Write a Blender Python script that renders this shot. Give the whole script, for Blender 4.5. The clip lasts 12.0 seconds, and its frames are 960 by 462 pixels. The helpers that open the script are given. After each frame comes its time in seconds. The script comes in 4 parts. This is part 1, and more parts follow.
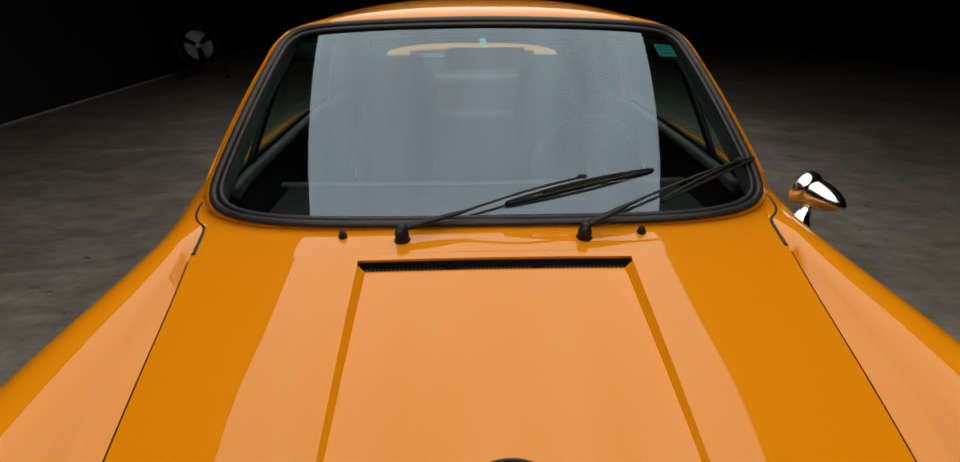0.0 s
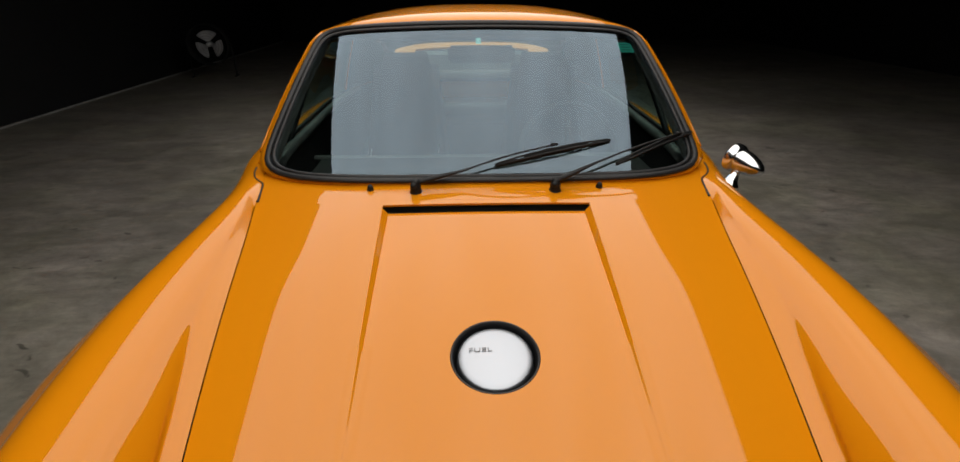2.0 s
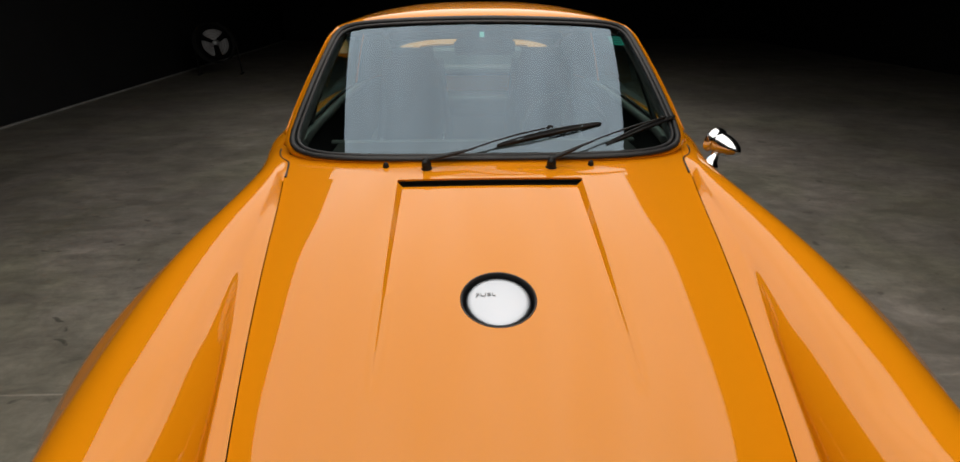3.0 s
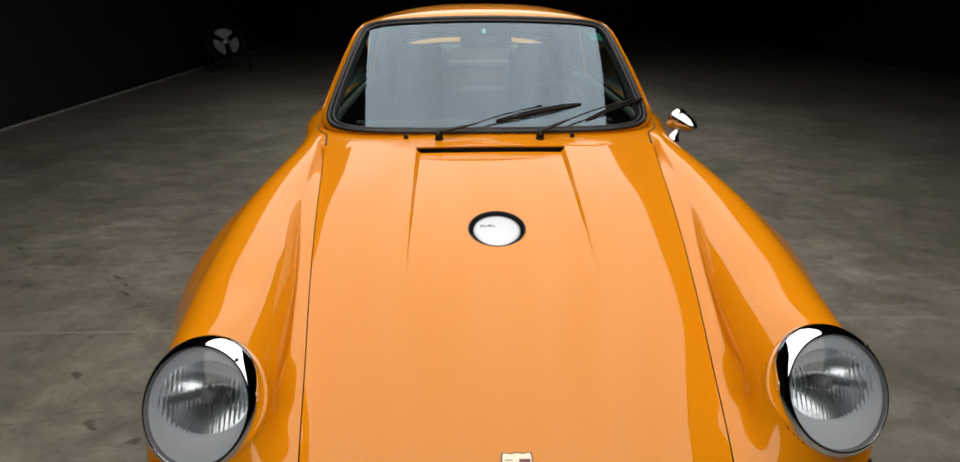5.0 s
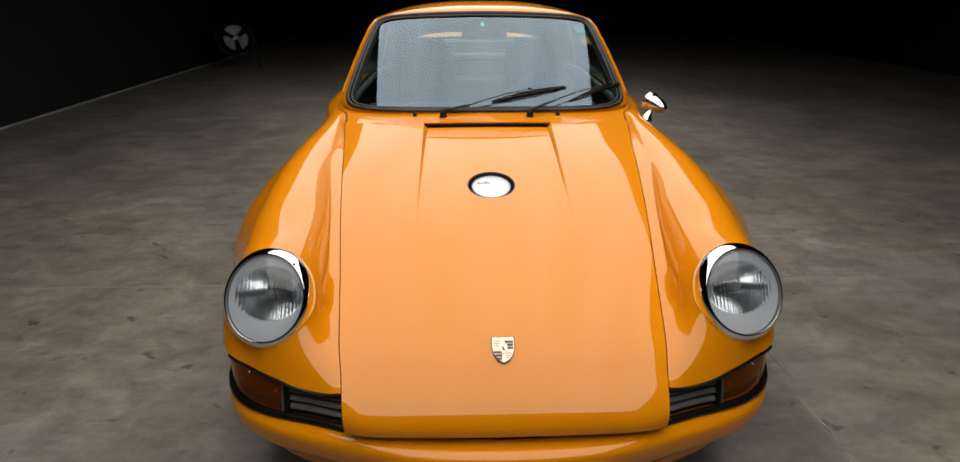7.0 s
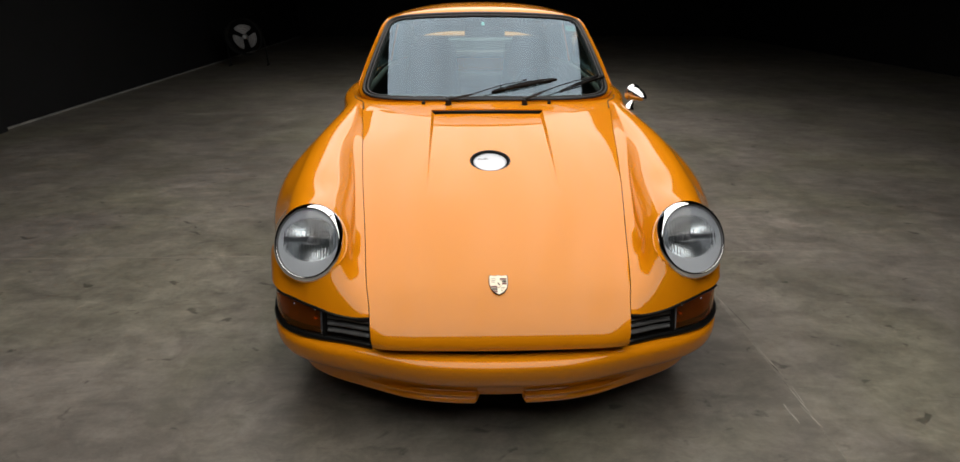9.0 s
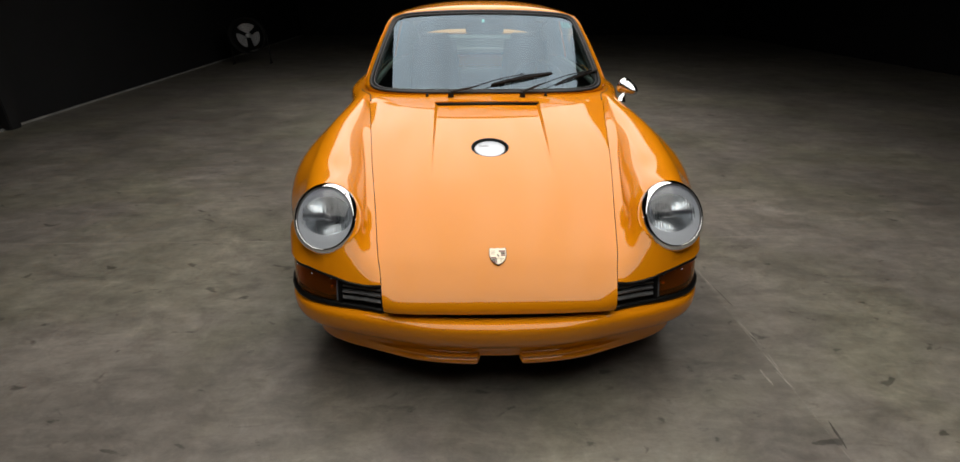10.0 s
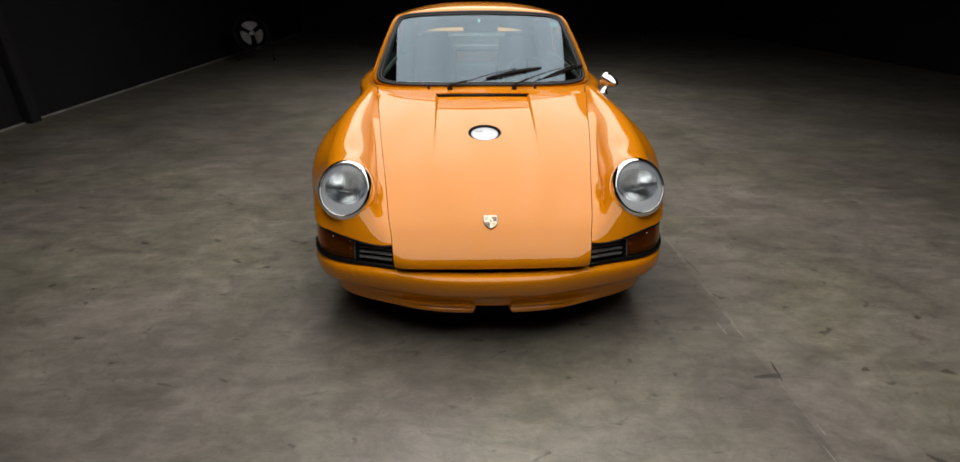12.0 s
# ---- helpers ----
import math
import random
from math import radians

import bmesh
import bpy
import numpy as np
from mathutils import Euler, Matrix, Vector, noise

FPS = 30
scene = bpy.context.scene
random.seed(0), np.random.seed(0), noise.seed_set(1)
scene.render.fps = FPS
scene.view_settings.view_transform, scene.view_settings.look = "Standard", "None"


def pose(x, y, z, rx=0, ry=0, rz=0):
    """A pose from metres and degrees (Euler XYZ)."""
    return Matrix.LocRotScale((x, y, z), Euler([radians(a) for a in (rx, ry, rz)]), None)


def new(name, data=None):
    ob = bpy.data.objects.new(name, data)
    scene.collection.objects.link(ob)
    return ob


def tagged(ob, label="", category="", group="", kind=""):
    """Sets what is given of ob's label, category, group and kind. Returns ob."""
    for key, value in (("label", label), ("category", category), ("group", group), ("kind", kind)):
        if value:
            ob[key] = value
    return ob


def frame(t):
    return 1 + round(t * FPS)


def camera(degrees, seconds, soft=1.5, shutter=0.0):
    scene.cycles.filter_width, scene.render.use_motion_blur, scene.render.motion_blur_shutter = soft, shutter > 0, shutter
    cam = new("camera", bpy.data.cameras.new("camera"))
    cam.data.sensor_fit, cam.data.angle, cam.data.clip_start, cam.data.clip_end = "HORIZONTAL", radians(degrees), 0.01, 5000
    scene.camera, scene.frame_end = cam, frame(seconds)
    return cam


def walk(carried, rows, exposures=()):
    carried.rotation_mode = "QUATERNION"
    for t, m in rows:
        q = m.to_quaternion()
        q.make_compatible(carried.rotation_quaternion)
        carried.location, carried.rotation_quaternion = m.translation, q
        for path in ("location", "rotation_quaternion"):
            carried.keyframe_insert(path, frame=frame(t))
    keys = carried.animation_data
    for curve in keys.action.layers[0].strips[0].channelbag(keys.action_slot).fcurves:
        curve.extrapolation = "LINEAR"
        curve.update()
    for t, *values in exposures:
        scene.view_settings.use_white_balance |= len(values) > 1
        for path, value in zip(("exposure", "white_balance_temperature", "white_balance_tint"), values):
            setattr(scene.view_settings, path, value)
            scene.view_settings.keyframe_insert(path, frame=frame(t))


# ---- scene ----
cam = camera(87.0, 12.0)
# seconds, place in metres, turn in degrees
ROWS = [
    (0.0, -0.0604, -0.0735, 1.3528, 64.876, 0.140, -1.829),
    (0.5, -0.0576, -0.1611, 1.3556, 64.839, 0.122, -1.808),
    (1.0, -0.0523, -0.2526, 1.3648, 64.838, 0.137, -1.779),
    (1.5, -0.0486, -0.3400, 1.3741, 64.831, 0.143, -1.712),
    (2.0, -0.0551, -0.4366, 1.3802, 64.815, 0.139, -1.701),
    (2.5, -0.0636, -0.5326, 1.3790, 64.817, 0.139, -1.669),
    (3.0, -0.0730, -0.6260, 1.3747, 64.782, 0.150, -1.686),
    (5.0, -0.0951, -1.0368, 1.3886, 64.812, 0.063, -1.683),
    (5.5, -0.0970, -1.1267, 1.3930, 64.771, 0.056, -1.593),
    (6.0, -0.0947, -1.2132, 1.3926, 64.736, 0.062, -1.578),
    (6.5, -0.0950, -1.3101, 1.3896, 64.685, 0.005, -1.540),
    (7.0, -0.0903, -1.4026, 1.3877, 64.654, -0.016, -1.468),
    (9.0, -0.0956, -1.7468, 1.4041, 64.629, -0.064, -1.305),
    (9.5, -0.0988, -1.8400, 1.4043, 64.572, -0.043, -1.313),
    (10.0, -0.1045, -1.9321, 1.4018, 64.571, -0.038, -1.359),
    (10.5, -0.1107, -2.0210, 1.4039, 64.522, -0.026, -1.435),
    (11.0, -0.1123, -2.1071, 1.4122, 64.496, -0.033, -1.477),
    (11.5, -0.1074, -2.1926, 1.4242, 64.405, -0.046, -1.508),
    (12.0, -0.1017, -2.2791, 1.4363, 64.282, -0.030, -1.588),
]
walk(cam, [(t, pose(*r)) for t, *r in ROWS], [(0.0, -0.50), (1.5, -0.44), (3.0, -0.34), (5.0, -0.12), (6.5, -0.02), (8.0, 0.0), (12.0, 0.0)])

# ---- world, lights, exposure ----
scene.view_settings.exposure = 0.0
world = bpy.data.worlds.new("dark_studio")
world.use_nodes = True
world.node_tree.nodes["Background"].inputs[0].default_value = (0.02, 0.021, 0.024, 1)
world.node_tree.nodes["Background"].inputs[1].default_value = 0.05
scene.world = world

SOFTBOX = dict(x0=-1.45, x1=1.55, y0=-2.6, y1=6.2, z=2.9, power=2.6)


# ---- materials ----
def material(name, colour, rough=0.5, metal=0.0, coat=0.0, emit=None, power=0.0, transmit=0.0, ior=1.45, spec=0.5):
    m = bpy.data.materials.new(name)
    m.use_nodes = True
    b = m.node_tree.nodes["Principled BSDF"]
    b.inputs["Base Color"].default_value = (*colour, 1)
    b.inputs["Roughness"].default_value = rough
    b.inputs["Metallic"].default_value = metal
    b.inputs["Coat Weight"].default_value = coat
    b.inputs["Coat Roughness"].default_value = 0.01
    b.inputs["Transmission Weight"].default_value = transmit
    b.inputs["IOR"].default_value = ior
    b.inputs["Specular IOR Level"].default_value = spec
    if emit:
        b.inputs["Emission Color"].default_value = (*emit, 1)
        b.inputs["Emission Strength"].default_value = power
    return m


def nodes_of(m):
    return m.node_tree.nodes, m.node_tree.links, m.node_tree.nodes["Principled BSDF"]


def noisy(m, dark, light, scale, detail=6, bump=0.0, bump_scale=None, rough=None):
    """Two-scale colour variation, fine relief and uneven gloss."""
    n, l, b = nodes_of(m)
    co = n.new("ShaderNodeTexCoord")
    big = n.new("ShaderNodeTexNoise")
    big.inputs["Scale"].default_value, big.inputs["Detail"].default_value = scale, detail
    fine = n.new("ShaderNodeTexNoise")
    fine.inputs["Scale"].default_value, fine.inputs["Detail"].default_value = bump_scale or scale * 14, 4
    mix = n.new("ShaderNodeMath")
    mix.operation = "MULTIPLY_ADD"
    mix.inputs[1].default_value, mix.inputs[2].default_value = 0.35, 0.0
    add = n.new("ShaderNodeMath")
    add.operation = "ADD"
    ramp = n.new("ShaderNodeValToRGB")
    ramp.color_ramp.elements[0].position, ramp.color_ramp.elements[1].position = 0.45, 0.9
    ramp.color_ramp.elements[0].color, ramp.color_ramp.elements[1].color = (*dark, 1), (*light, 1)
    l.new(co.outputs["Object"], big.inputs["Vector"])
    l.new(co.outputs["Object"], fine.inputs["Vector"])
    l.new(fine.outputs[0], mix.inputs[0])
    l.new(mix.outputs[0], add.inputs[0])
    l.new(big.outputs[0], add.inputs[1])
    l.new(add.outputs[0], ramp.inputs[0])
    l.new(ramp.outputs[0], b.inputs["Base Color"])
    if bump:
        bp = n.new("ShaderNodeBump")
        bp.inputs["Strength"].default_value, bp.inputs["Distance"].default_value = 1.0, bump
        l.new(fine.outputs[0], bp.inputs["Height"])
        l.new(bp.outputs[0], b.inputs["Normal"])
    if rough:
        mr = n.new("ShaderNodeMapRange")
        mr.inputs["To Min"].default_value, mr.inputs["To Max"].default_value = rough
        l.new(big.outputs[0], mr.inputs["Value"])
        l.new(mr.outputs[0], b.inputs["Roughness"])
    return m


PAINT = material("orange_paint", (0.71, 0.236, 0.003), 0.42, coat=1.0, spec=0.02)
CHROME = material("chrome", (0.86, 0.87, 0.88), 0.04, 1.0)
POLISHED = material("polished_metal", (0.74, 0.755, 0.775), 0.17, 1.0)
ALUMINIUM = material("satin_aluminium", (0.50, 0.515, 0.55), 0.33, 1.0)
CAP_METAL = material("brushed_cap_metal", (0.42, 0.445, 0.49), 0.38, 1.0)
RUBBER = noisy(material("black_rubber", (0.012, 0.012, 0.013), 0.45), (0.008, 0.008, 0.009), (0.018, 0.018, 0.02), 30, bump=0.0002)
PLASTIC = noisy(material("black_plastic", (0.012, 0.012, 0.012), 0.5, spec=0.3), (0.008, 0.008, 0.008), (0.016, 0.016, 0.017), 40, bump=0.0001)
BLACK = material("dark_cavity", (0.006, 0.006, 0.006), 0.8)


def thin_glass(name, tint, ior, sheen=(1, 1, 1)):
    """A pane: clear straight through, with the gloss of its surface."""
    m = bpy.data.materials.new(name)
    m.use_nodes = True
    n, l = m.node_tree.nodes, m.node_tree.links
    n.remove(n["Principled BSDF"])
    clear, gloss, mix, fr = n.new("ShaderNodeBsdfTransparent"), n.new("ShaderNodeBsdfGlossy"), n.new("ShaderNodeMixShader"), n.new("ShaderNodeFresnel")
    clear.inputs[0].default_value = (*tint, 1)
    gloss.inputs["Color"].default_value = (*sheen, 1)
    gloss.inputs["Roughness"].default_value = 0.0
    fr.inputs["IOR"].default_value = ior
    l.new(fr.outputs[0], mix.inputs[0])
    l.new(clear.outputs[0], mix.inputs[1])
    l.new(gloss.outputs[0], mix.inputs[2])
    l.new(mix.outputs[0], n["Material Output"].inputs[0])
    return m


GREY_GLASS = thin_glass("tinted_glass", (0.70, 0.86, 0.81), 2.12, (0.63, 0.815, 1.0))
SIDE_GLASS = thin_glass("side_glass", (0.70, 0.86, 0.81), 1.45, (0.63, 0.815, 1.0))
AMBER = material("amber_plastic", (0.80, 0.31, 0.04), 0.04, transmit=0.95, ior=1.2)
BULB = material("orange_bulb", (0.75, 0.20, 0.02), 0.08, coat=1.0)
SIGNAL_BACK = material("signal_bowl", (0.36, 0.30, 0.22), 0.28, 0.9)
DARK_ENAMEL = material("dark_enamel", (0.03, 0.025, 0.025), 0.3)
PALE = material("pale_metal", (0.62, 0.63, 0.64), 0.4)
DULL = material("dull_grey_metal", (0.16, 0.16, 0.17), 0.35, 0.3)
SILVER = material("reflector_silver", (0.92, 0.94, 0.96), 0.17, 1.0)
FRAME_BLACK = material("black_frame", (0.006, 0.006, 0.006), 0.28, spec=0.22)
LEATHER = noisy(material("black_leather", (0.02, 0.02, 0.021), 0.5), (0.012, 0.012, 0.013), (0.03, 0.03, 0.031), 12, bump=0.0004)
GOLD = material("gold_enamel", (0.74, 0.66, 0.53), 0.35, 0.35)
RED = material("dark_red_enamel", (0.16, 0.045, 0.05), 0.3)
DIFFUSER = material("softbox_fabric", (0.8, 0.8, 0.8), 0.8, emit=(1.0, 0.97, 0.905), power=SOFTBOX["power"])


def uneven_fabric(m, power):
    """The stretched cloth hangs in long soft folds, so it glows a little unevenly."""
    n, l, b = nodes_of(m)
    co, mp, t, r = n.new("ShaderNodeTexCoord"), n.new("ShaderNodeMapping"), n.new("ShaderNodeTexNoise"), n.new("ShaderNodeMapRange")
    mp.inputs["Scale"].default_value = (2.2, 0.35, 1)
    t.inputs["Scale"].default_value, t.inputs["Detail"].default_value = 1.4, 2.0
    r.inputs["From Min"].default_value, r.inputs["From Max"].default_value = 0.32, 0.68
    r.inputs["To Min"].default_value, r.inputs["To Max"].default_value = 0.88 * power, 1.10 * power
    l.new(co.outputs["Object"], mp.inputs[0])
    l.new(mp.outputs[0], t.inputs["Vector"])
    l.new(t.outputs[0], r.inputs["Value"])
    l.new(r.outputs[0], b.inputs["Emission Strength"])


uneven_fabric(DIFFUSER, SOFTBOX["power"])
FABRIC = noisy(material("black_fabric", (0.006, 0.006, 0.007), 0.9), (0.006, 0.006, 0.007), (0.012, 0.012, 0.013), 3, bump=0.0005)


def concrete(light_level):
    """Trowelled concrete: broad cloudy stains, mid-size smudges, dark specks and fine grain."""
    m = material("concrete", (0.2, 0.19, 0.17), 0.6, spec=1.0)
    n, l, b = nodes_of(m)
    co = n.new("ShaderNodeTexCoord")

    def noise_at(scale, detail, rough=0.6, stretch=(1, 1, 1), turn=0.0, warp=0.0):
        mp, t = n.new("ShaderNodeMapping"), n.new("ShaderNodeTexNoise")
        mp.inputs["Scale"].default_value = stretch
        mp.inputs["Rotation"].default_value = (0, 0, turn)
        t.inputs["Scale"].default_value, t.inputs["Detail"].default_value, t.inputs["Roughness"].default_value, t.inputs["Distortion"].default_value = scale, detail, rough, warp
        l.new(co.outputs["Object"], mp.inputs[0])
        l.new(mp.outputs[0], t.inputs["Vector"])
        return t.outputs[0]

    def ramp(x, lo, hi, a, c):
        r = n.new("ShaderNodeMapRange")
        r.inputs["From Min"].default_value, r.inputs["From Max"].default_value = lo, hi
        r.inputs["To Min"].default_value, r.inputs["To Max"].default_value = a, c
        l.new(x, r.inputs["Value"])
        return r.outputs[0]

    def times(x, y):
        q = n.new("ShaderNodeMath")
        q.operation = "MULTIPLY"
        l.new(x, q.inputs[0]), l.new(y, q.inputs[1])
        return q.outputs[0]

    broad = ramp(noise_at(0.55, 5, 0.55, warp=0.6), 0.32, 0.68, 0.74, 1.18)
    smear = ramp(noise_at(2.2, 9, 0.68, (1.0, 1.9, 1), 0.5, 0.8), 0.36, 0.66, 0.74, 1.18)
    mid = ramp(noise_at(7.0, 10, 0.74, (1, 1.3, 1), 0.2, 0.5), 0.34, 0.68, 0.72, 1.22)
    grain = ramp(noise_at(48, 5, 0.75), 0.3, 0.7, 0.92, 1.06)
    specks = ramp(noise_at(8.0, 3, 0.5, (1, 1.6, 1), 0.9, 0.6), 0.665, 0.72, 1.0, 0.45)
    blots = ramp(noise_at(2.6, 3, 0.5, (1, 2.4, 1), 0.3, 0.4), 0.70, 0.78, 1.0, 0.62)
    pale = ramp(noise_at(3.3, 6, 0.7, (1.6, 1, 1), 0.7, 1.0), 0.64, 0.76, 1.0, 1.22)
    spots, hit = n.new("ShaderNodeTexVoronoi"), n.new("ShaderNodeSeparateColor")
    spots.inputs["Scale"].default_value = 2.6
    l.new(co.outputs["Object"], spots.inputs["Vector"])
    l.new(spots.outputs["Color"], hit.inputs[0])
    drip = ramp(times(spots.outputs["Distance"], ramp(hit.outputs[0], 0.45, 1.0, 3.0, 0.7)), 0.030, 0.055, 0.52, 1.0)
    scuff = ramp(noise_at(1.7, 8, 0.72, (1, 6.0, 1), -0.55, 1.2), 0.60, 0.74, 1.0, 1.30)
    # trowel drags and gouges, all on one slant
    gouge = ramp(noise_at(4.6, 6, 0.66, (1, 2.9, 1), 0.80, 0.7), 0.62, 0.74, 1.0, 0.58)
    drag = ramp(noise_at(3.4, 7, 0.70, (1, 4.2, 1), 0.86, 0.9), 0.30, 0.70, 0.84, 1.14)
    pale = times(times(pale, times(gouge, drag)), times(drip, scuff))
    tone = times(times(times(broad, smear), times(mid, grain)), times(times(specks, blots), pale))
    col = n.new("ShaderNodeMix")
    col.data_type = "RGBA"
    col.inputs["A"].default_value = (0.0, 0.0, 0.0, 1)
    # the cement turns a little yellow in places
    hue = n.new("ShaderNodeMix")
    hue.data_type = "RGBA"
    hue.inputs["A"].default_value = (0.250 * light_level, 0.226 * light_level, 0.201 * light_level, 1)
    hue.inputs["B"].default_value = (0.242 * light_level, 0.228 * light_level, 0.178 * light_level, 1)
    l.new(ramp(noise_at(0.9, 4, 0.6, warp=0.5), 0.42, 0.66, 0.0, 1.0), hue.inputs["Factor"])
    l.new(hue.outputs["Result"], col.inputs["B"])
    l.new(tone, col.inputs["Factor"])
    col.clamp_factor = False
    l.new(col.outputs["Result"], b.inputs["Base Color"])
    l.new(ramp(noise_at(2.2, 6), 0.3, 0.7, 0.28, 0.54), b.inputs["Roughness"])
    bp = n.new("ShaderNodeBump")
    bp.inputs["Strength"].default_value, bp.inputs["Distance"].default_value = 0.9, 0.0034
    l.new(noise_at(7, 9, 0.66, (1, 2.0, 1), 0.80, 0.5), bp.inputs["Height"])
    l.new(bp.outputs[0], b.inputs["Normal"])
    return m


CONCRETE = concrete(1.0)
# uneven light put into the slabs' colour: dimmer on the left, brighter on the right
SLABS_BY_LIGHT = [concrete(k) for k in (0.88, 0.90, 1.03, 1.05)]


# ---- mesh helpers ----
def natural(xs, ys):
    """A natural cubic spline through ys (one row per knot) at xs."""
    xs, ys = np.asarray(xs, float), np.asarray(ys, float)
    n = len(xs)
    h = np.diff(xs)
    A, r = np.eye(n), np.zeros((n,) + ys.shape[1:])
    for i in range(1, n - 1):
        A[i, i - 1:i + 2] = h[i - 1], 2 * (h[i - 1] + h[i]), h[i]
        r[i] = 6 * ((ys[i + 1] - ys[i]) / h[i] - (ys[i] - ys[i - 1]) / h[i - 1])
    M = np.linalg.solve(A, r)

    def at(q):
        q = np.asarray(q, float)
        i = np.clip(np.searchsorted(xs, q) - 1, 0, n - 2)
        hh = h[i]
        a, b = (xs[i + 1] - q) / hh, (q - xs[i]) / hh
        if ys.ndim > 1:
            a, b, hh = a[..., None], b[..., None], hh[..., None]
        return a * ys[i] + b * ys[i + 1] + ((a ** 3 - a) * M[i] + (b ** 3 - b) * M[i + 1]) * hh * hh / 6
    return at


def chord(pts):
    pts = np.asarray(pts, float)
    return np.concatenate([[0], np.cumsum(np.sqrt(np.linalg.norm(np.diff(pts, axis=0), axis=1)))])


def curve3(pts):
    """A smooth path through points, by a parameter from 0 to 1."""
    u = chord(pts)
    f = natural(u / u[-1], pts)
    return f


def smooth(x, a, b):
    k = np.clip((x - a) / (b - a), 0, 1)
    return k * k * (3 - 2 * k)


def mesh_ob(name, verts, faces, mat, parent=None, label="", shade=True):
    me = bpy.data.meshes.new(name)
    me.from_pydata([tuple(map(float, v)) for v in verts], [], faces)
    me.materials.append(mat)
    if shade:
        for p in me.polygons:
            p.use_smooth = True
    me.update()
    ob = new(name, me)
    if parent:
        ob.parent = parent
    if label:
        ob["label"] = label
    return ob


def part(name, bm, mat, parent, label="", shade=True):
    me = bpy.data.meshes.new(name)
    bm.to_mesh(me)
    bm.free()
    me.materials.append(mat)
    for p in me.polygons:
        p.use_smooth = shade
    ob = new(name, me)
    if parent:
        ob.parent = parent
    if label:
        ob["label"] = label
    return ob


def grid_faces(n, m, closed=False, skip=None):
    f = []
    for i in range(n - 1):
        for j in range(m if closed else m - 1):
            if skip and skip(i, j):
                continue
            k = (j + 1) % m
            f.append((i * m + j, i * m + k, (i + 1) * m + k, (i + 1) * m + j))
    return f


def sheet(name, P, mat, parent=None, label="", thick=0.0, flip=False, skip=None, closed=False, inward=False):
    """A smooth sheet over a grid of points; thick: its thickness, laid on behind it."""
    n, m = P.shape[:2]
    f = grid_faces(n, m, closed, skip)
    V = P.reshape(-1, 3)
    c = np.array([V[list(q)].mean(0) for q in f])
    w = np.array([np.cross(V[q[2]] - V[q[0]], V[q[3]] - V[q[1]]) for q in f])
    if (np.sum(w * (c - np.array([0, 1.5, 0.5]))) < 0) != inward:
        f = [q[::-1] for q in f]
    ob = mesh_ob(name, P.reshape(-1, 3), f, mat, parent, label)
    if thick:
        s = ob.modifiers.new("thickness", "SOLIDIFY")
        s.thickness, s.offset = thick, -1
        crisp = ob.modifiers.new("crisp_rim", "EDGE_SPLIT")
        crisp.split_angle = radians(40)
    return ob


def mirrored(P):
    Q = P.copy()
    Q[..., 0] *= -1
    return Q


def tube(path, radius, closed=False, sides=12, flat=1.0, up=(0, 0, 1)):
    """A bmesh tube along points; flat squeezes it across up."""
    bm = bmesh.new()
    path = [Vector(p) for p in path]
    n = len(path)
    rings = []
    for i, p in enumerate(path):
        a = path[(i - 1) % n] if closed or i else p
        b = path[(i + 1) % n] if closed or i < n - 1 else p
        t = (b - a).normalized()
        s = t.cross(Vector(up)).normalized()
        w = s.cross(t)
        r = radius[i] if hasattr(radius, "__len__") else radius
        rings.append([bm.verts.new(p + s * (r * math.cos(k)) + w * (r * flat * math.sin(k))) for k in [2 * math.pi * j / sides for j in range(sides)]])
    for i in range(n if closed else n - 1):
        A, B = rings[i], rings[(i + 1) % n]
        for j in range(sides):
            bm.faces.new((A[j], A[(j + 1) % sides], B[(j + 1) % sides], B[j]))
    if not closed:
        bm.faces.new(rings[0][::-1]), bm.faces.new(rings[-1])
    bmesh.ops.recalc_face_normals(bm, faces=bm.faces)
    return bm


def lathe(profile, sides=48, sx=1.0, sy=1.0):
    """A bmesh turned round z from (radius, z) pairs."""
    bm = bmesh.new()
    rings = []
    for r, z in profile:
        if r < 1e-6:
            rings.append([bm.verts.new((0, 0, z))])
        else:
            rings.append([bm.verts.new((sx * r * math.cos(2 * math.pi * k / sides), sy * r * math.sin(2 * math.pi * k / sides), z)) for k in range(sides)])
    for A, B in zip(rings, rings[1:]):
        for j in range(sides):
            k = (j + 1) % sides
            q = [A[j % len(A)], A[k % len(A)], B[k % len(B)], B[j % len(B)]]
            q = list(dict.fromkeys(q))
            if len(q) > 2:
                bm.faces.new(q)
    bmesh.ops.recalc_face_normals(bm, faces=bm.faces)
    return bm


def block(x, y, z, dx, dy, dz, bevel=0.005, seg=2):
    bm = bmesh.new()
    bmesh.ops.create_cube(bm, size=1, matrix=Matrix.Translation((x, y, z)) @ Matrix.Diagonal((dx, dy, dz, 1)))
    if bevel:
        bmesh.ops.bevel(bm, geom=bm.edges[:], offset=bevel, segments=seg, affect="EDGES")
    return bm


def empty(name, m=None):
    ob = new(name)
    ob.empty_display_size = 0.1
    if m is not None:
        ob.matrix_basis = m
    return ob


